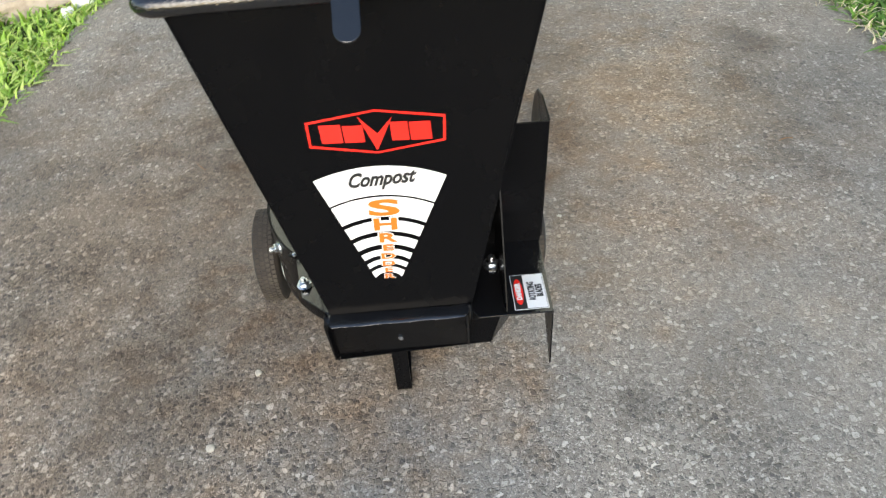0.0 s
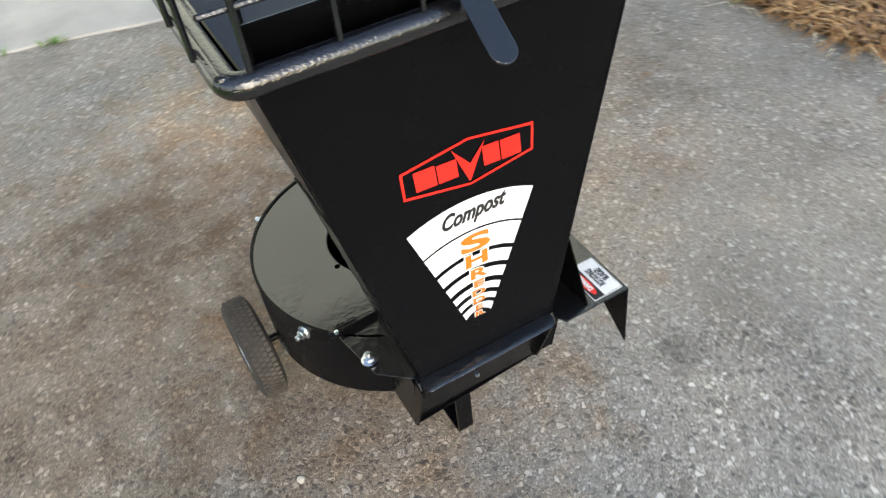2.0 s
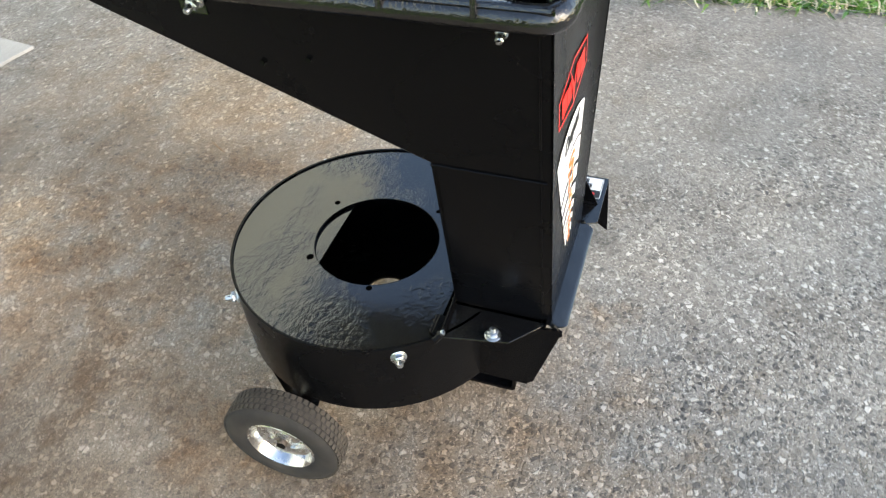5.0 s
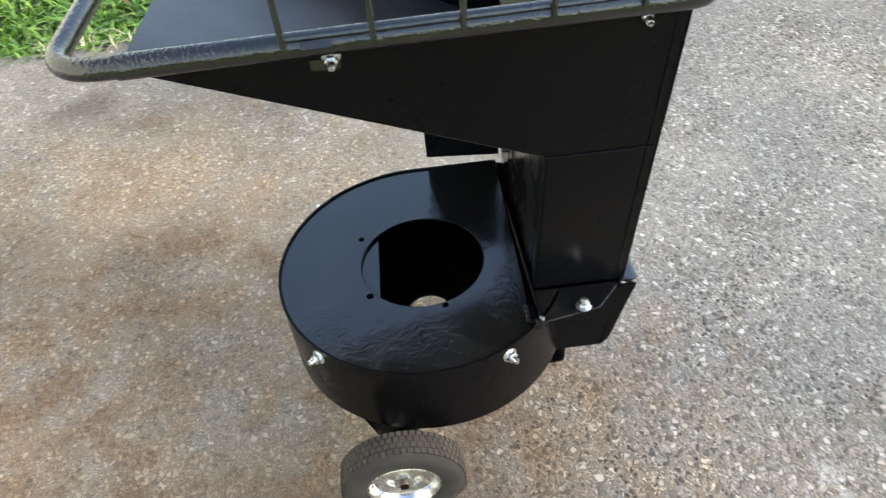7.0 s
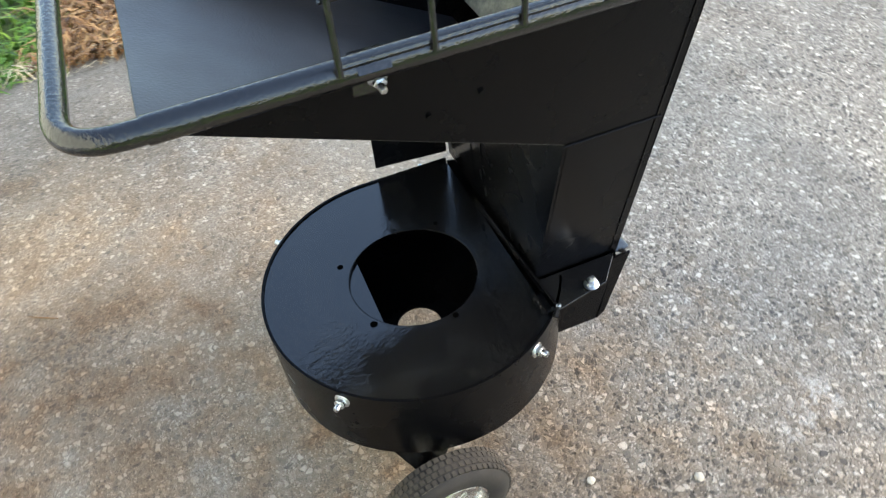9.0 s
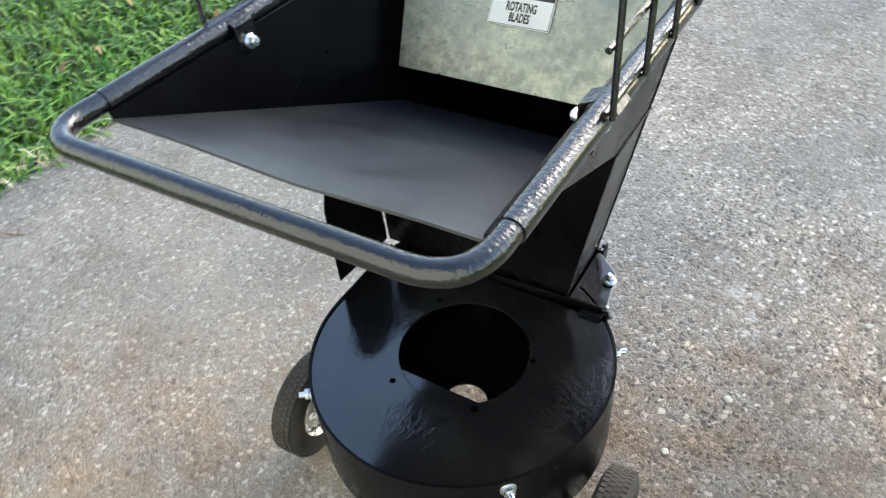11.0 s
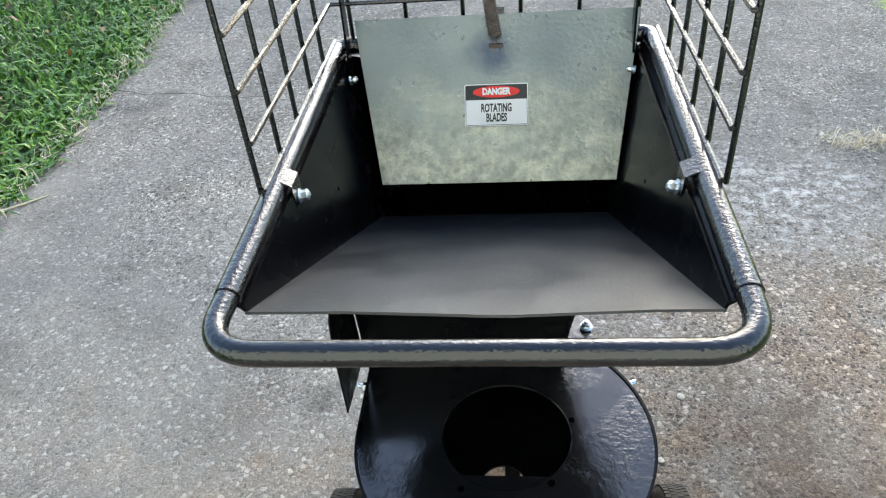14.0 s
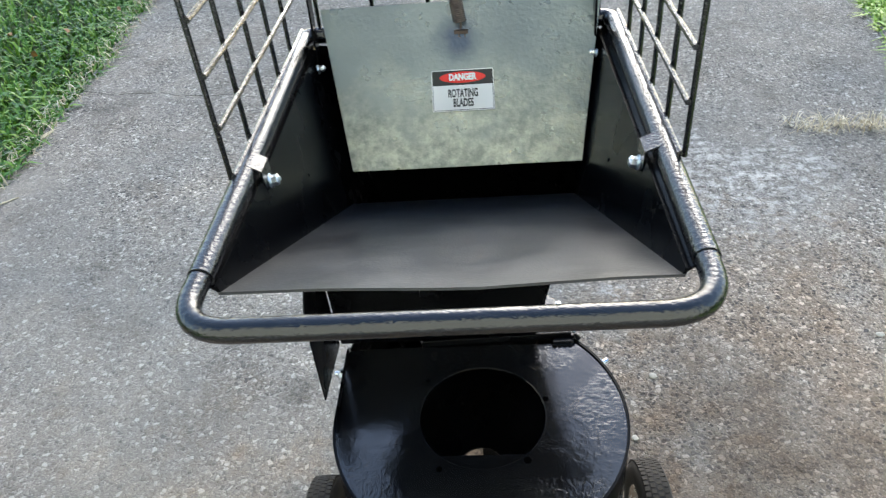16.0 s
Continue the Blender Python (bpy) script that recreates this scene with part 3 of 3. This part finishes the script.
for (x, y), (xi, yi) in zip(wall, inner):
    ring.append([bm.verts.new(p) for p in ((x, y, BOT), (x, y, TOP + .003), (xi, yi, TOP + .003), (xi, yi, BOT))])
for p, q in zip(ring, ring[1:]):
    for k in range(4):
        bm.faces.new((p[k], p[(k + 1) % 4], q[(k + 1) % 4], q[k]))
bm.faces.new(ring[0])
bm.faces.new(ring[-1][::-1])
part("band", bm, BLACK, drum, smooth=True)


def plate_with_hole(outer, hole, z0, z1):
    """A plate whose outline and hole have the same number of points."""
    bm = bmesh.new()
    ro = [[bm.verts.new((x, y, z)) for x, y in outer] for z in (z0, z1)]
    rh = [[bm.verts.new((x, y, z)) for x, y in hole] for z in (z0, z1)]
    n = len(outer)
    for k in range(n):
        j = (k + 1) % n
        bm.faces.new((ro[1][k], ro[1][j], rh[1][j], rh[1][k]))
        bm.faces.new((ro[0][j], ro[0][k], rh[0][k], rh[0][j]))
        bm.faces.new((ro[0][k], ro[0][j], ro[1][j], ro[1][k]))
        bm.faces.new((rh[0][j], rh[0][k], rh[1][k], rh[1][j]))
    return bm


def rim_point(ang):
    """Outline of the drum: round at the back, straight to the outlet, cut off by the front bar."""
    c, s = math.cos(ang), math.sin(ang)
    r = R - .0045
    best = r
    if s < 0:
        best = min(best if c < 0 else r / max(c, 1e-4), (CY - .152) / max(-s, 1e-4))
    return (c * best, CY + s * best)


n = 120
angs = sorted([k * math.tau / n for k in range(n)])
outer = [rim_point(q) for q in angs]
part("lid", plate_with_hole(outer, [(-.005 + 0.102 * math.cos(q), CY - .002 + 0.102 * math.sin(q)) for q in angs], TOP - .003, TOP), GLOSS, drum, "glossy black lid with round opening", smooth=True)
part("floor", plate_with_hole(outer, [(.002 + 0.038 * math.cos(q), CY - .002 + 0.038 * math.sin(q)) for q in angs], BOT, BOT + .004), BLACK, drum)
part("lid_edge", rod([(-.005 + .1025 * math.cos(q), CY - .002 + .1025 * math.sin(q), TOP - .0004) for q in angs], .0007, 6, closed=True), BLACK, drum, smooth=True)
part("baffle", sheet([(-.09, .380, TOP - .006), (.09, .380, TOP - .006), (.09, .425, TOP - .006), (-.09, .425, TOP - .006)], -.003), GLOSS, drum)
# flat black discs on the lid, the bolt holes' inner dark given as colour
for ang, rr, sz in ((130, .113, .006), (58, .117, .005), (196, .114, .005), (318, .116, .004)):
    x, y = rr * math.cos(radians(ang)), CY + rr * math.sin(radians(ang))
    part("bolt_hole_disc", turned([(sz, TOP + .0002), (sz * .98, TOP + .0005)], 14), HOLE, drum).location = (x, y, 0)
for x, y in ((-.218, .187), (-.185, .494), (.185, .494), (.242, .195)):
    d = Vector((x, y - CY, 0)).normalized() if x < .24 else Vector((1, 0, 0))
    c = Vector((0, CY, 0)) + d * R if x < .24 else Vector((R, y, 0))
    bolt(drum, (c.x, c.y, TOP - .016), d + Vector((0, 0, .15)), 0.0075, 0.018)
# front bar of the lid: an upright strip, with a welded block and a nut at its end
part("bar", sheet([(-.166, .137, TOP), (.100, .148, TOP), (.100, .152, TOP), (-.166, .141, TOP)], .014), BLACK, drum, bevel=0.001)
part("hinge_block", box(-.170, -.132, .143, .156, TOP, TOP + .006), BLACK, drum, bevel=0.002)
for k in range(4):
    part("weld_bead", rod([(-.166 + .009 * k, .1575 + .0010 * (k % 2), TOP + .001), (-.162 + .009 * k, .1585, TOP + .0025), (-.158 + .009 * k, .157, TOP + .001)], [.0022, .0032, .0020], 8), BLACK, drum, smooth=True)
part("weld_bead", rod([(-.180, .148, TOP + .003), (-.174, .142, TOP + .007), (-.167, .145, TOP + .004)], .005, 8), BLACK, drum, smooth=True)
part("rivet_or_hole", turned([(.0035, 0), (.0035, .004), (.002, .005)], 12), ZINC, drum, smooth=True).location = (-.171, .1375, TOP + .012)


# outlet box under the hopper
base = new("outlet_box")
base.parent = machine
part("side_wall", sheet([(-.117, .000, TOP), (-.117, .102, TOP), (-.117, .102, BOT), (-.117, .024, BOT)], 0.003), BLACK, base)
part("side_wall", sheet([(.188, .052, TOP), (.226, .150, TOP), (.226, .150, BOT), (.145, .036, BOT)], -0.003), BLACK, base)
part("front_wall", sheet([(-.118, .002, .304), (.110, .002, .304), (.112, .036, BOT), (-.120, .031, BOT)], 0.003), BLACK, base)
part("gusset", sheet([(.112, .050, .300), (.188, .050, .300), (.145, .036, BOT), (.112, .036, BOT)], 0.003), BLACK, base)
part("bottom", sheet([(-.116, .025, BOT), (.134, .036, BOT), (.236, .150, BOT), (.236, .165, BOT), (-.116, .165, BOT)], 0.003), BLACK, base)
part("cheek", sheet([(-.116, -.022, .302), (-.116, .002, .302), (-.119, .027, BOT + .002), (-.119, .014, BOT + .014)], 0.003), BLACK, base)
part("cheek", sheet([(.108, -.022, .302), (.108, .002, .302), (.110, .034, BOT + .002), (.110, .022, BOT + .014)], 0.003), BLACK, base)
# rolled lip: a narrow plate that curves down towards its front edge, with clipped ends
LIP = [(.003, .3090), (-.008, .3078), (-.016, .3068), (-.0215, .3058), (-.0250, .3048), (-.0268, .3030)]
bm = bmesh.new()
rows = []
for k, (y, z) in enumerate(LIP):
    cut = (0, 0, .001, .003, .006, .010)[k]
    rows.append([bm.verts.new((-.1145 + cut + (.225 - 2 * cut) * i / 12, y, z + .0006 * math.sin(i * 1.7))) for i in range(13)])
for a, b in zip(rows, rows[1:]):
    for i in range(12):
        bm.faces.new((a[i], a[i + 1], b[i + 1], b[i]))
bmesh.ops.recalc_face_normals(bm, faces=bm.faces)
bmesh.ops.solidify(bm, geom=bm.faces[:], thickness=0.003)
part("lip", bm, GLOSS, base, smooth=True)
# bright disc for the lit hole in the front wall, its paint chipped
part("rivet_or_hole", turned([(.0042, -.002), (.0042, .0008), (.003, .0016)], 14), ZINC, base, smooth=True).matrix_local = pose(-.006, .0215, .2075, 102, 0, 0)
for s in (-1, 1):
    part("weld_bead", rod([(-.002 + s * .1135, -.004 - .004 * k, .3085 - .0012 * k * k + .0006 * (k % 2)) for k in range(5)], [.0030, .0038, .0032, .0038, .0026], 8), BLACK, base, smooth=True)
# foot flanges of the hopper
part("flange", sheet([(-.110, .002, TOP + .003), (-.158, .045, TOP + .003), (-.176, .141, TOP + .003), (-.110, .141, TOP + .003)], 0.003), GLOSS, base, bevel=0.0008)
bolt(base, (-.155, .070, TOP + .006), (0, 0, 1), 0.0075, 0.015)
part("flange", sheet([(.124, -.030, TOP), (.2405, -.030, TOP), (.2435, .136, TOP), (.100, .136, TOP), (.106, .004, TOP)], 0.003), GLOSS, base, bevel=0.0008)
bolt(base, (.1565, .084, TOP + .003), (0, 0, 1), 0.0095, 0.018)
# discharge guard: fin, leaning plate, pointed side flanges
discharge = new("discharge_guard")
discharge.parent = machine
part("fin", sheet([(.168, -.0225, TOP + .003), (.168, .135, TOP + .003), (.168, .135, .505), (.168, .084, .505)], 0.002), BLACK, discharge)
part("weld_bead", rod([(.1668, -.018 + .009 * k, TOP + .0045 + .0006 * (k % 2)) for k in range(15)], .0018, 6), BLACK, discharge, smooth=True)
part("deflector", sheet([(.09, .137, TOP + .001), (.2455, .137, TOP + .001), (.253, .141, .541), (.09, .141, .541)], 0.003), BLACK, discharge, bevel=0.0008)
part("side_plate", sheet([(.247, .141, .304), (.249, .279, .314), (.249, .279, .464), (.250, .266, .508), (.250, .240, .536), (.251, .205, .546), (.252, .144, .541)], 0.0025), BLACK, discharge, bevel=0.0006)
part("side_flange", sheet([(.2405, -.030, TOP + .0025), (.243, .130, TOP + .0025), (.239, -.040, .186)], 0.002), BLACK, discharge)
# prop leg
bm = bmesh.new()
path = rounded([(0, .064, BOT), (0, .064, .003), (0, .205, .003), (0, .205, BOT)], .010, 5)
rows = []
for k, p in enumerate(path):
    a, b = path[max(k - 1, 0)], path[min(k + 1, len(path) - 1)]
    t = (b - a).normalized()
    nn = Vector((0, -t.z, t.y))
    rows.append([bm.verts.new(Vector((x, p.y, p.z)) + nn * h) for x, h in ((-.031, -.003), (-.003, -.003), (-.003, .003), (-.031, .003))])
for a, b in zip(rows, rows[1:]):
    for i in range(4):
        bm.faces.new((a[i], a[(i + 1) % 4], b[(i + 1) % 4], b[i]))
bm.faces.new(rows[0])
bm.faces.new(rows[-1][::-1])
part("leg", bm, BLACK, machine, "bent flat steel strap leg")


# wheels on an axle under the drum
def wheel(s):
    ob = new("wheel")
    ob.parent = machine
    ob.location = (s * 0.275 - .009, 0.386 + s * .010, 0.100)
    ob.rotation_euler = (0, 0, radians(2.0))
    w = 0.026
    prof = [(.053, -w * .70), (.064, -w * .98), (.082, -w), (.092, -w * .86), (.0975, -w * .6), (.099, 0), (.0975, w * .6), (.092, w * .86), (.082, w), (.064, w * .98), (.053, w * .70)]
    tyre = part("tyre", turned(prof, 48, "x", caps=False), TYRE, ob, smooth=True)
    bm = bmesh.new()
    for k in range(60):
        a = k * math.tau / 60
        for j, x in enumerate((-.015, -.005, .005, .015)):
            aa = a + (0.5 if j % 2 else 0) * math.tau / 60
            m = Matrix.Rotation(aa, 4, "X") @ Matrix.Translation((x, 0, .0980 - abs(x) * .06))
            bmesh.ops.create_cube(bm, size=1, matrix=m @ Matrix.Diagonal((.0078, .0072, .0032, 1)))
    part("tread", bm, TREAD, tyre)
    o = s
    dish = [(.056, .018), (.0585, .0215), (.0560, .0230), (.0525, .0190), (.0480, .0060), (.0400, .0010), (.0300, .0015), (.0220, .0050), (.0165, .0080), (.0150, .0150), (.009, .0155)]
    part("rim", turned([(r, o * x) for r, x in dish], 40, "x", caps=False), RIM, ob, "chromed dished steel rim", smooth=True)
    part("rim", turned([(r, -o * x) for r, x in dish], 40, "x", caps=False), RIM, ob, "chromed dished steel rim", smooth=True)
    part("hub", turned([(.0085, o * .0), (.0085, o * .019), (.006, o * .021)], 20, "x"), RUST, ob, smooth=True)
    return ob


wheel(-1)
wheel(1)
part("axle", rod([(-.305, .375, .100), (.29, .396, .100)], .0075, 12), BLACK, machine, smooth=True)
for s in (-1, 1):
    part("axle_bracket", sheet([(s * .205, .330, BOT), (s * .205, .430, BOT), (s * .215, .400, .085), (s * .215, .356, .085)], 0.004), BLACK, machine)

# ---- decals ----
decals = new("front_decals")
decals.parent = machine


def on_front(x, z, lift=0.0):
    return (x, fy(z) - 0.0012 - lift, z)


def flat(points, lift, name, material, parent, label=""):
    return part(name, sheet([on_front(x, z, lift) for x, z in points], 0.0003), material, parent, label)


hexo = [(-.0855, .6155), (.0024, .5990), (.0918, .6105), (.0935, .6488), (.0044, .6640), (-.0852, .6530)]
cx, cz = 0.004, .632
k = 0.0032
hexi = [(x + (cx - x) * k * 11 / 10 / .0885 if abs(x - cx) > .05 else x, z + (k if z < cz else -k)) for x, z in hexo]
bm = bmesh.new()
vo = [bm.verts.new(on_front(x, z, .0002)) for x, z in hexo]
vi = [bm.verts.new(on_front(x, z, .0002)) for x, z in hexi]
for q in range(6):
    bm.faces.new((vo[q], vo[(q + 1) % 6], vi[(q + 1) % 6], vi[q]))
bmesh.ops.recalc_face_normals(bm, faces=bm.faces)
badge = part("badge", bm, RED, decals, "red hexagonal badge outline with plain red shapes")
flat([(-.0185, .6560), (.0012, .6055), (.0030, .6055), (.0255, .6520), (.0045, .6290)], .0002, "badge_mark", RED, badge)
for x0, x1, z0, z1 in ((-.068, -.0405, .6205, .6475), (-.0385, -.0125, .6190, .6440), (.0225, .0450, .6170, .6445), (.0470, .0745, .6155, .6425)):
    flat([(x0, z0), (x1, z0 - .0012), (x1 - .001, z1 - .0012), (x0 - .001, z1)], .0002, "badge_mark", RED, badge)

# fan-shaped label: white arcs round one centre between two straight edges
FX, FZ, FTURN = -0.0085, 0.366, radians(-2.4)
fan = new("fan_label")
fan.parent = decals
tagged(fan, "white fan-shaped label with arched stripes")


def edge_at(f):
    return (0.0900 - f * 0.0700, 0.5600 - f * 0.180)


def fan_arc(f):
    x, z = edge_at(f)
    r = math.hypot(x, z - FZ)
    a = math.atan2(z - FZ, x)
    return [(FX + r * math.cos(a + FTURN + (math.pi - 2 * a) * q / 24), FZ + r * math.sin(a + FTURN + (math.pi - 2 * a) * q / 24)) for q in range(25)]


for f0, f1 in ((0, .247), (.262, .44), (.475, .58), (.62, .705), (.75, .81), (.85, .90), (.935, 1.0)):
    up, low = fan_arc(f0), fan_arc(f1)
    bm = bmesh.new()
    a = [bm.verts.new(on_front(x, z, .0002)) for x, z in up]
    b = [bm.verts.new(on_front(x, z, .0002)) for x, z in low]
    for q in range(24):
        bm.faces.new((a[q], a[q + 1], b[q + 1], b[q]))
    part("stripe", bm, WHITE, fan)


def front_pose(x, z, lift, roll=0.0):
    return Matrix.Translation(on_front(x, z, lift)) @ pose(0, 0, 0, 90 - 1.5, 0, 0) @ pose(0, 0, 0, 0, 0, roll)


written("Compost", .0315, front_pose(-.0015, .5590, .0008, 1.5), INK, fan, .48, .76, .0010)
for ch, x, z, h, w in (("S", -.0010, .5095, .0290, .062), ("H", -.0018, .4807, .0225, .033), ("R", -.0024, .4563, .0180, .027), ("E", -.0030, .4380, .0125, .022), ("D", -.0045, .4222, .0115, .019), ("D", -.0052, .4080, .0105, .0175), ("E", -.0065, .3950, .0095, .016), ("R", -.0072, .3828, .0090, .0155)):
    lettering("letter_edge", ch, h * 1.30, front_pose(x, z, .0005, -2.4), WHITE, fan, width=w / (h * .84), grow=h * .10)
    lettering("letter", ch, h * 1.30, front_pose(x, z, .0010, -2.4), ORANGE, fan, width=w / (h * .84), grow=h * .045)


def danger(parent, m, w, h):
    """Warning sticker: black head with a red oval, two lines of words on white."""
    ob = new("warning_sticker")
    ob.parent = parent
    ob.matrix_local = m
    tagged(ob, "white danger sticker with red oval and black lettering")

    def slab(x0, x1, y0, y1, z, mat, nm, rr=0.002):
        c = []
        for sx, sy, a0 in ((1, 1, 0), (-1, 1, 90), (-1, -1, 180), (1, -1, 270)):
            for q in range(4):
                an = radians(a0 + q * 30)
                c.append(((x1 - rr if sx > 0 else x0 + rr) + rr * math.cos(an), (y1 - rr if sy > 0 else y0 + rr) + rr * math.sin(an), z))
        return part(nm, sheet(c, .0002), mat, ob)
    slab(-w / 2, w / 2, -h / 2, h / 2, 0, WHITE, "backing")
    slab(-w / 2 + .0012, w / 2 - .0012, -h / 2 + .0012, h / 2 - .0012, .0003, INK, "border", .0016)
    slab(-w / 2 + .0019, w / 2 - .0019, -h / 2 + .0019, h * .125, .0006, WHITE, "field", .001)
    e = .0016
    slab(-w / 2 + e, w / 2 - e, h * .13, h / 2 - e, .0004, INK, "head", .001)
    oval = [(w * .37 * math.cos(q * math.tau / 32), h * .31 + h * .135 * math.sin(q * math.tau / 32), .0010) for q in range(32)]
    part("oval", sheet(oval, .0002), RED, ob)
    lettering("word", "DANGER", h * .21, Matrix.Translation((0, h * .31, .0016)), WHITE, ob, width=.78, grow=.0007)
    lettering("word", "ROTATING", h * .27, Matrix.Translation((0, -h * .08, .0012)), INK, ob, width=.54, grow=.0005)
    lettering("word", "BLADES", h * .27, Matrix.Translation((0, -h * .31, .0012)), INK, ob, width=.54, grow=.0005)
    return ob


fa, fb = Vector((0, .150, .675)), Vector((0, .011, .872))
fu = (fb - fa).normalized()
fr = Vector((-1, 0, 0))
fn = fr.cross(fu)
mid = fa + fu * 0.1110 + fn * 0.0026
m = Matrix((fr, fu, fn)).transposed().to_4x4()
danger(flap, Matrix.Translation(mid + Vector((-.009, 0, 0))) @ m, 0.091, 0.060)
m = Matrix((Vector((0, 1, 0)), Vector((-1, 0, 0)), Vector((0, 0, 1)))).transposed().to_4x4()
danger(base, Matrix.Translation((.2085, .0150, TOP + .0036)) @ m, 0.076, 0.054)

# ---- small things on the ground ----
def straw(x, y, length, width, turn, bend, material, name, label, category, z=0.004):
    """A dry leaf or stick: a long tapered, slightly bent lens with some thickness."""
    bm = bmesh.new()
    n, top, low = 8, [], []
    for k in range(n + 1):
        t = k / n
        w = width * (0.15 + math.sin(math.pi * min(1, t * 0.92 + 0.06)) * 0.85) / 2
        o = bend * math.sin(math.pi * t)
        for rows, h in ((top, 0.0016), (low, 0.0)):
            rows.append([bm.verts.new(((t - .5) * length, o + q * w, h + (0.003 * math.sin(math.pi * t)) - abs(q) * 0.0005)) for q in (-1, 0, 1)])
    for k in range(n):
        for q in (0, 1):
            bm.faces.new((top[k][q], top[k][q + 1], top[k + 1][q + 1], top[k + 1][q]))
            bm.faces.new((low[k][q], low[k + 1][q], low[k + 1][q + 1], low[k][q + 1]))
        bm.faces.new((top[k][0], top[k + 1][0], low[k + 1][0], low[k][0]))
        bm.faces.new((top[k][2], low[k][2], low[k + 1][2], top[k + 1][2]))
    for k in (0, n):
        for q in (0, 1):
            bm.faces.new((top[k][q], low[k][q], low[k][q + 1], top[k][q + 1]))
    ob = part(name, bm, material)
    ob.matrix_world = pose(x, y, z, 0, 0, turn)
    return tagged(ob, label, category, group=category + "s on the driveway")


for x, y, ln, w, turn, bend in ((1.63, -.50, .13, .022, 75, .004), (1.66, -.34, .20, .008, 60, .01), (1.69, -.12, .17, .010, 40, .006), (1.60, -.02, .24, .010, 35, .012), (1.72, -1.18, .14, .008, 55, .004), (1.71, -.82, .11, .007, 65, .006), (1.66, .22, .16, .006, 80, .01), (1.75, -1.6, .12, .006, 50, .006)):
    straw(x, y, ln, w, turn, bend, STRAW, "dry_leaf", "bleached dry palm leaf strip lying by the lawn", "dry leaf", 0.002)
for x, y, ln, w, turn, bend in ((.42, 1.78, .07, .003, 62, .003), (1.36, 1.10, .09, .003, 20, .004), (-.62, 1.62, .05, .0025, 130, .003), (.95, 1.55, .04, .003, 10, .002)):
    straw(x, y, ln, w, turn, bend, MULCH, "twig", "thin brown twig on the concrete", "twig", 0.001)
for x, y, r in ((-.425, .735, .009), (-.36, .90, .007), (.31, 1.31, .006), (-.95, .62, .008), (-.62, .42, .007)):
    bm = bmesh.new()
    bmesh.ops.create_icosphere(bm, subdivisions=2, radius=r)
    for v in bm.verts:
        v.co *= 1 + 0.35 * noise.noise(v.co * 140 + Vector((x * 9, y * 9, 0)))
        v.co.z *= 0.45
    ob = part("pebble", bm, CHALKY, smooth=True)
    ob.location = (x, y, r * .3)
    tagged(ob, "pale loose pebble on the concrete", "pebble", group="pebbles on the driveway")


def tuft(rng):
    x = -1.05 - 0.55 * rng.uniform()
    return x + rng.normal() * .01, joint(x) + rng.normal() * .02, 0.0


def fringe(rng):
    y = rng.uniform(-3.0, 2.4)
    return right_edge(y) + rng.normal() * .035, y, 0.0


def mulch_edge(rng):
    y = rng.uniform(1.26, 1.74) + rng.normal() * .04
    return right_edge(y) - .01 + rng.uniform() ** 1.5 * 1.3, y, rng.uniform(-.02, .012)


blades("dry_grass", 260, tuft, STRAW, 0.05, 0.003, 1.4, "dry grass tuft growing out of the joint")
blades("dry_grass", 900, fringe, STRAW, 0.045, 0.004, 1.6, "dry clippings along the lawn edge")
blades("bark_mulch", 4200, mulch_edge, MULCH, 0.055, 0.010, 1.9, "orange-brown shredded bark mulch beside the concrete")


def lump(name, x, y, sx, sy, sz, turn, tip, material, label, category, rough=0.18, seed=0):
    """A broken stone or scrap: a block with knocked corners, half sunk in the grass."""
    bm = bmesh.new()
    bmesh.ops.create_cube(bm, size=1)
    bmesh.ops.bevel(bm, geom=bm.edges[:], offset=0.09, segments=2, affect="EDGES")
    bmesh.ops.subdivide_edges(bm, edges=[e for e in bm.edges if e.calc_length() > .3], cuts=3, use_grid_fill=True)
    for v in bm.verts:
        v.co += v.co.normalized() * rough * noise.noise(v.co * 2.2 + Vector((seed * 3.1, seed, 0)))
        v.co = Vector((v.co.x * sx, v.co.y * sy, v.co.z * sz))
    ob = part(name, bm, material, smooth=True)
    ob.matrix_world = pose(x, y, sz * .3 - .01, tip, 0, turn)
    return tagged(ob, label, category)


lump("flat_stone", -1.52, 2.86, .30, .26, .09, 20, 4, SANDSTONE, "flat beige stone lying in the lawn", "stone", .22, 1)
lump("white_scrap", -1.30, 2.75, .075, .05, .08, 14, 12, WHITE, "broken white painted block in the lawn edge", "scrap", .08, 2)
lump("white_scrap", -1.335, 2.665, .04, .03, .04, 40, 10, WHITE, "small white scrap in the lawn edge", "scrap", .15, 3)
lump("white_scrap", -1.24, 2.90, .035, .03, .04, 70, 0, WHITE, "small white scrap in the lawn edge", "scrap", .15, 4)
lump("white_scrap", -1.265, 2.88, .03, .02, .03, 10, 0, WHITE, "small white scrap in the lawn edge", "scrap", .15, 5)


def far_joint(rng):
    x = (-1.1, -.95, -.8, -.72, -.52)[rng.integers(5)] + rng.normal() * .03
    return x, far_line(x) - .008 + rng.normal() * .006, 0.0


blades("weeds", 110, far_joint, GRASS, 0.035, 0.005, 1.3, "weeds growing in the driveway's far joint")


def fallen(rng):
    y = rng.uniform(-5.0, 3.5)
    return right_edge(y) + .1 + 1.8 * rng.uniform(), y, 0.012


blades("fallen_leaves", 130, fallen, MULCH, 0.04, 0.022, 1.9, "dry brown leaves scattered on the lawn")
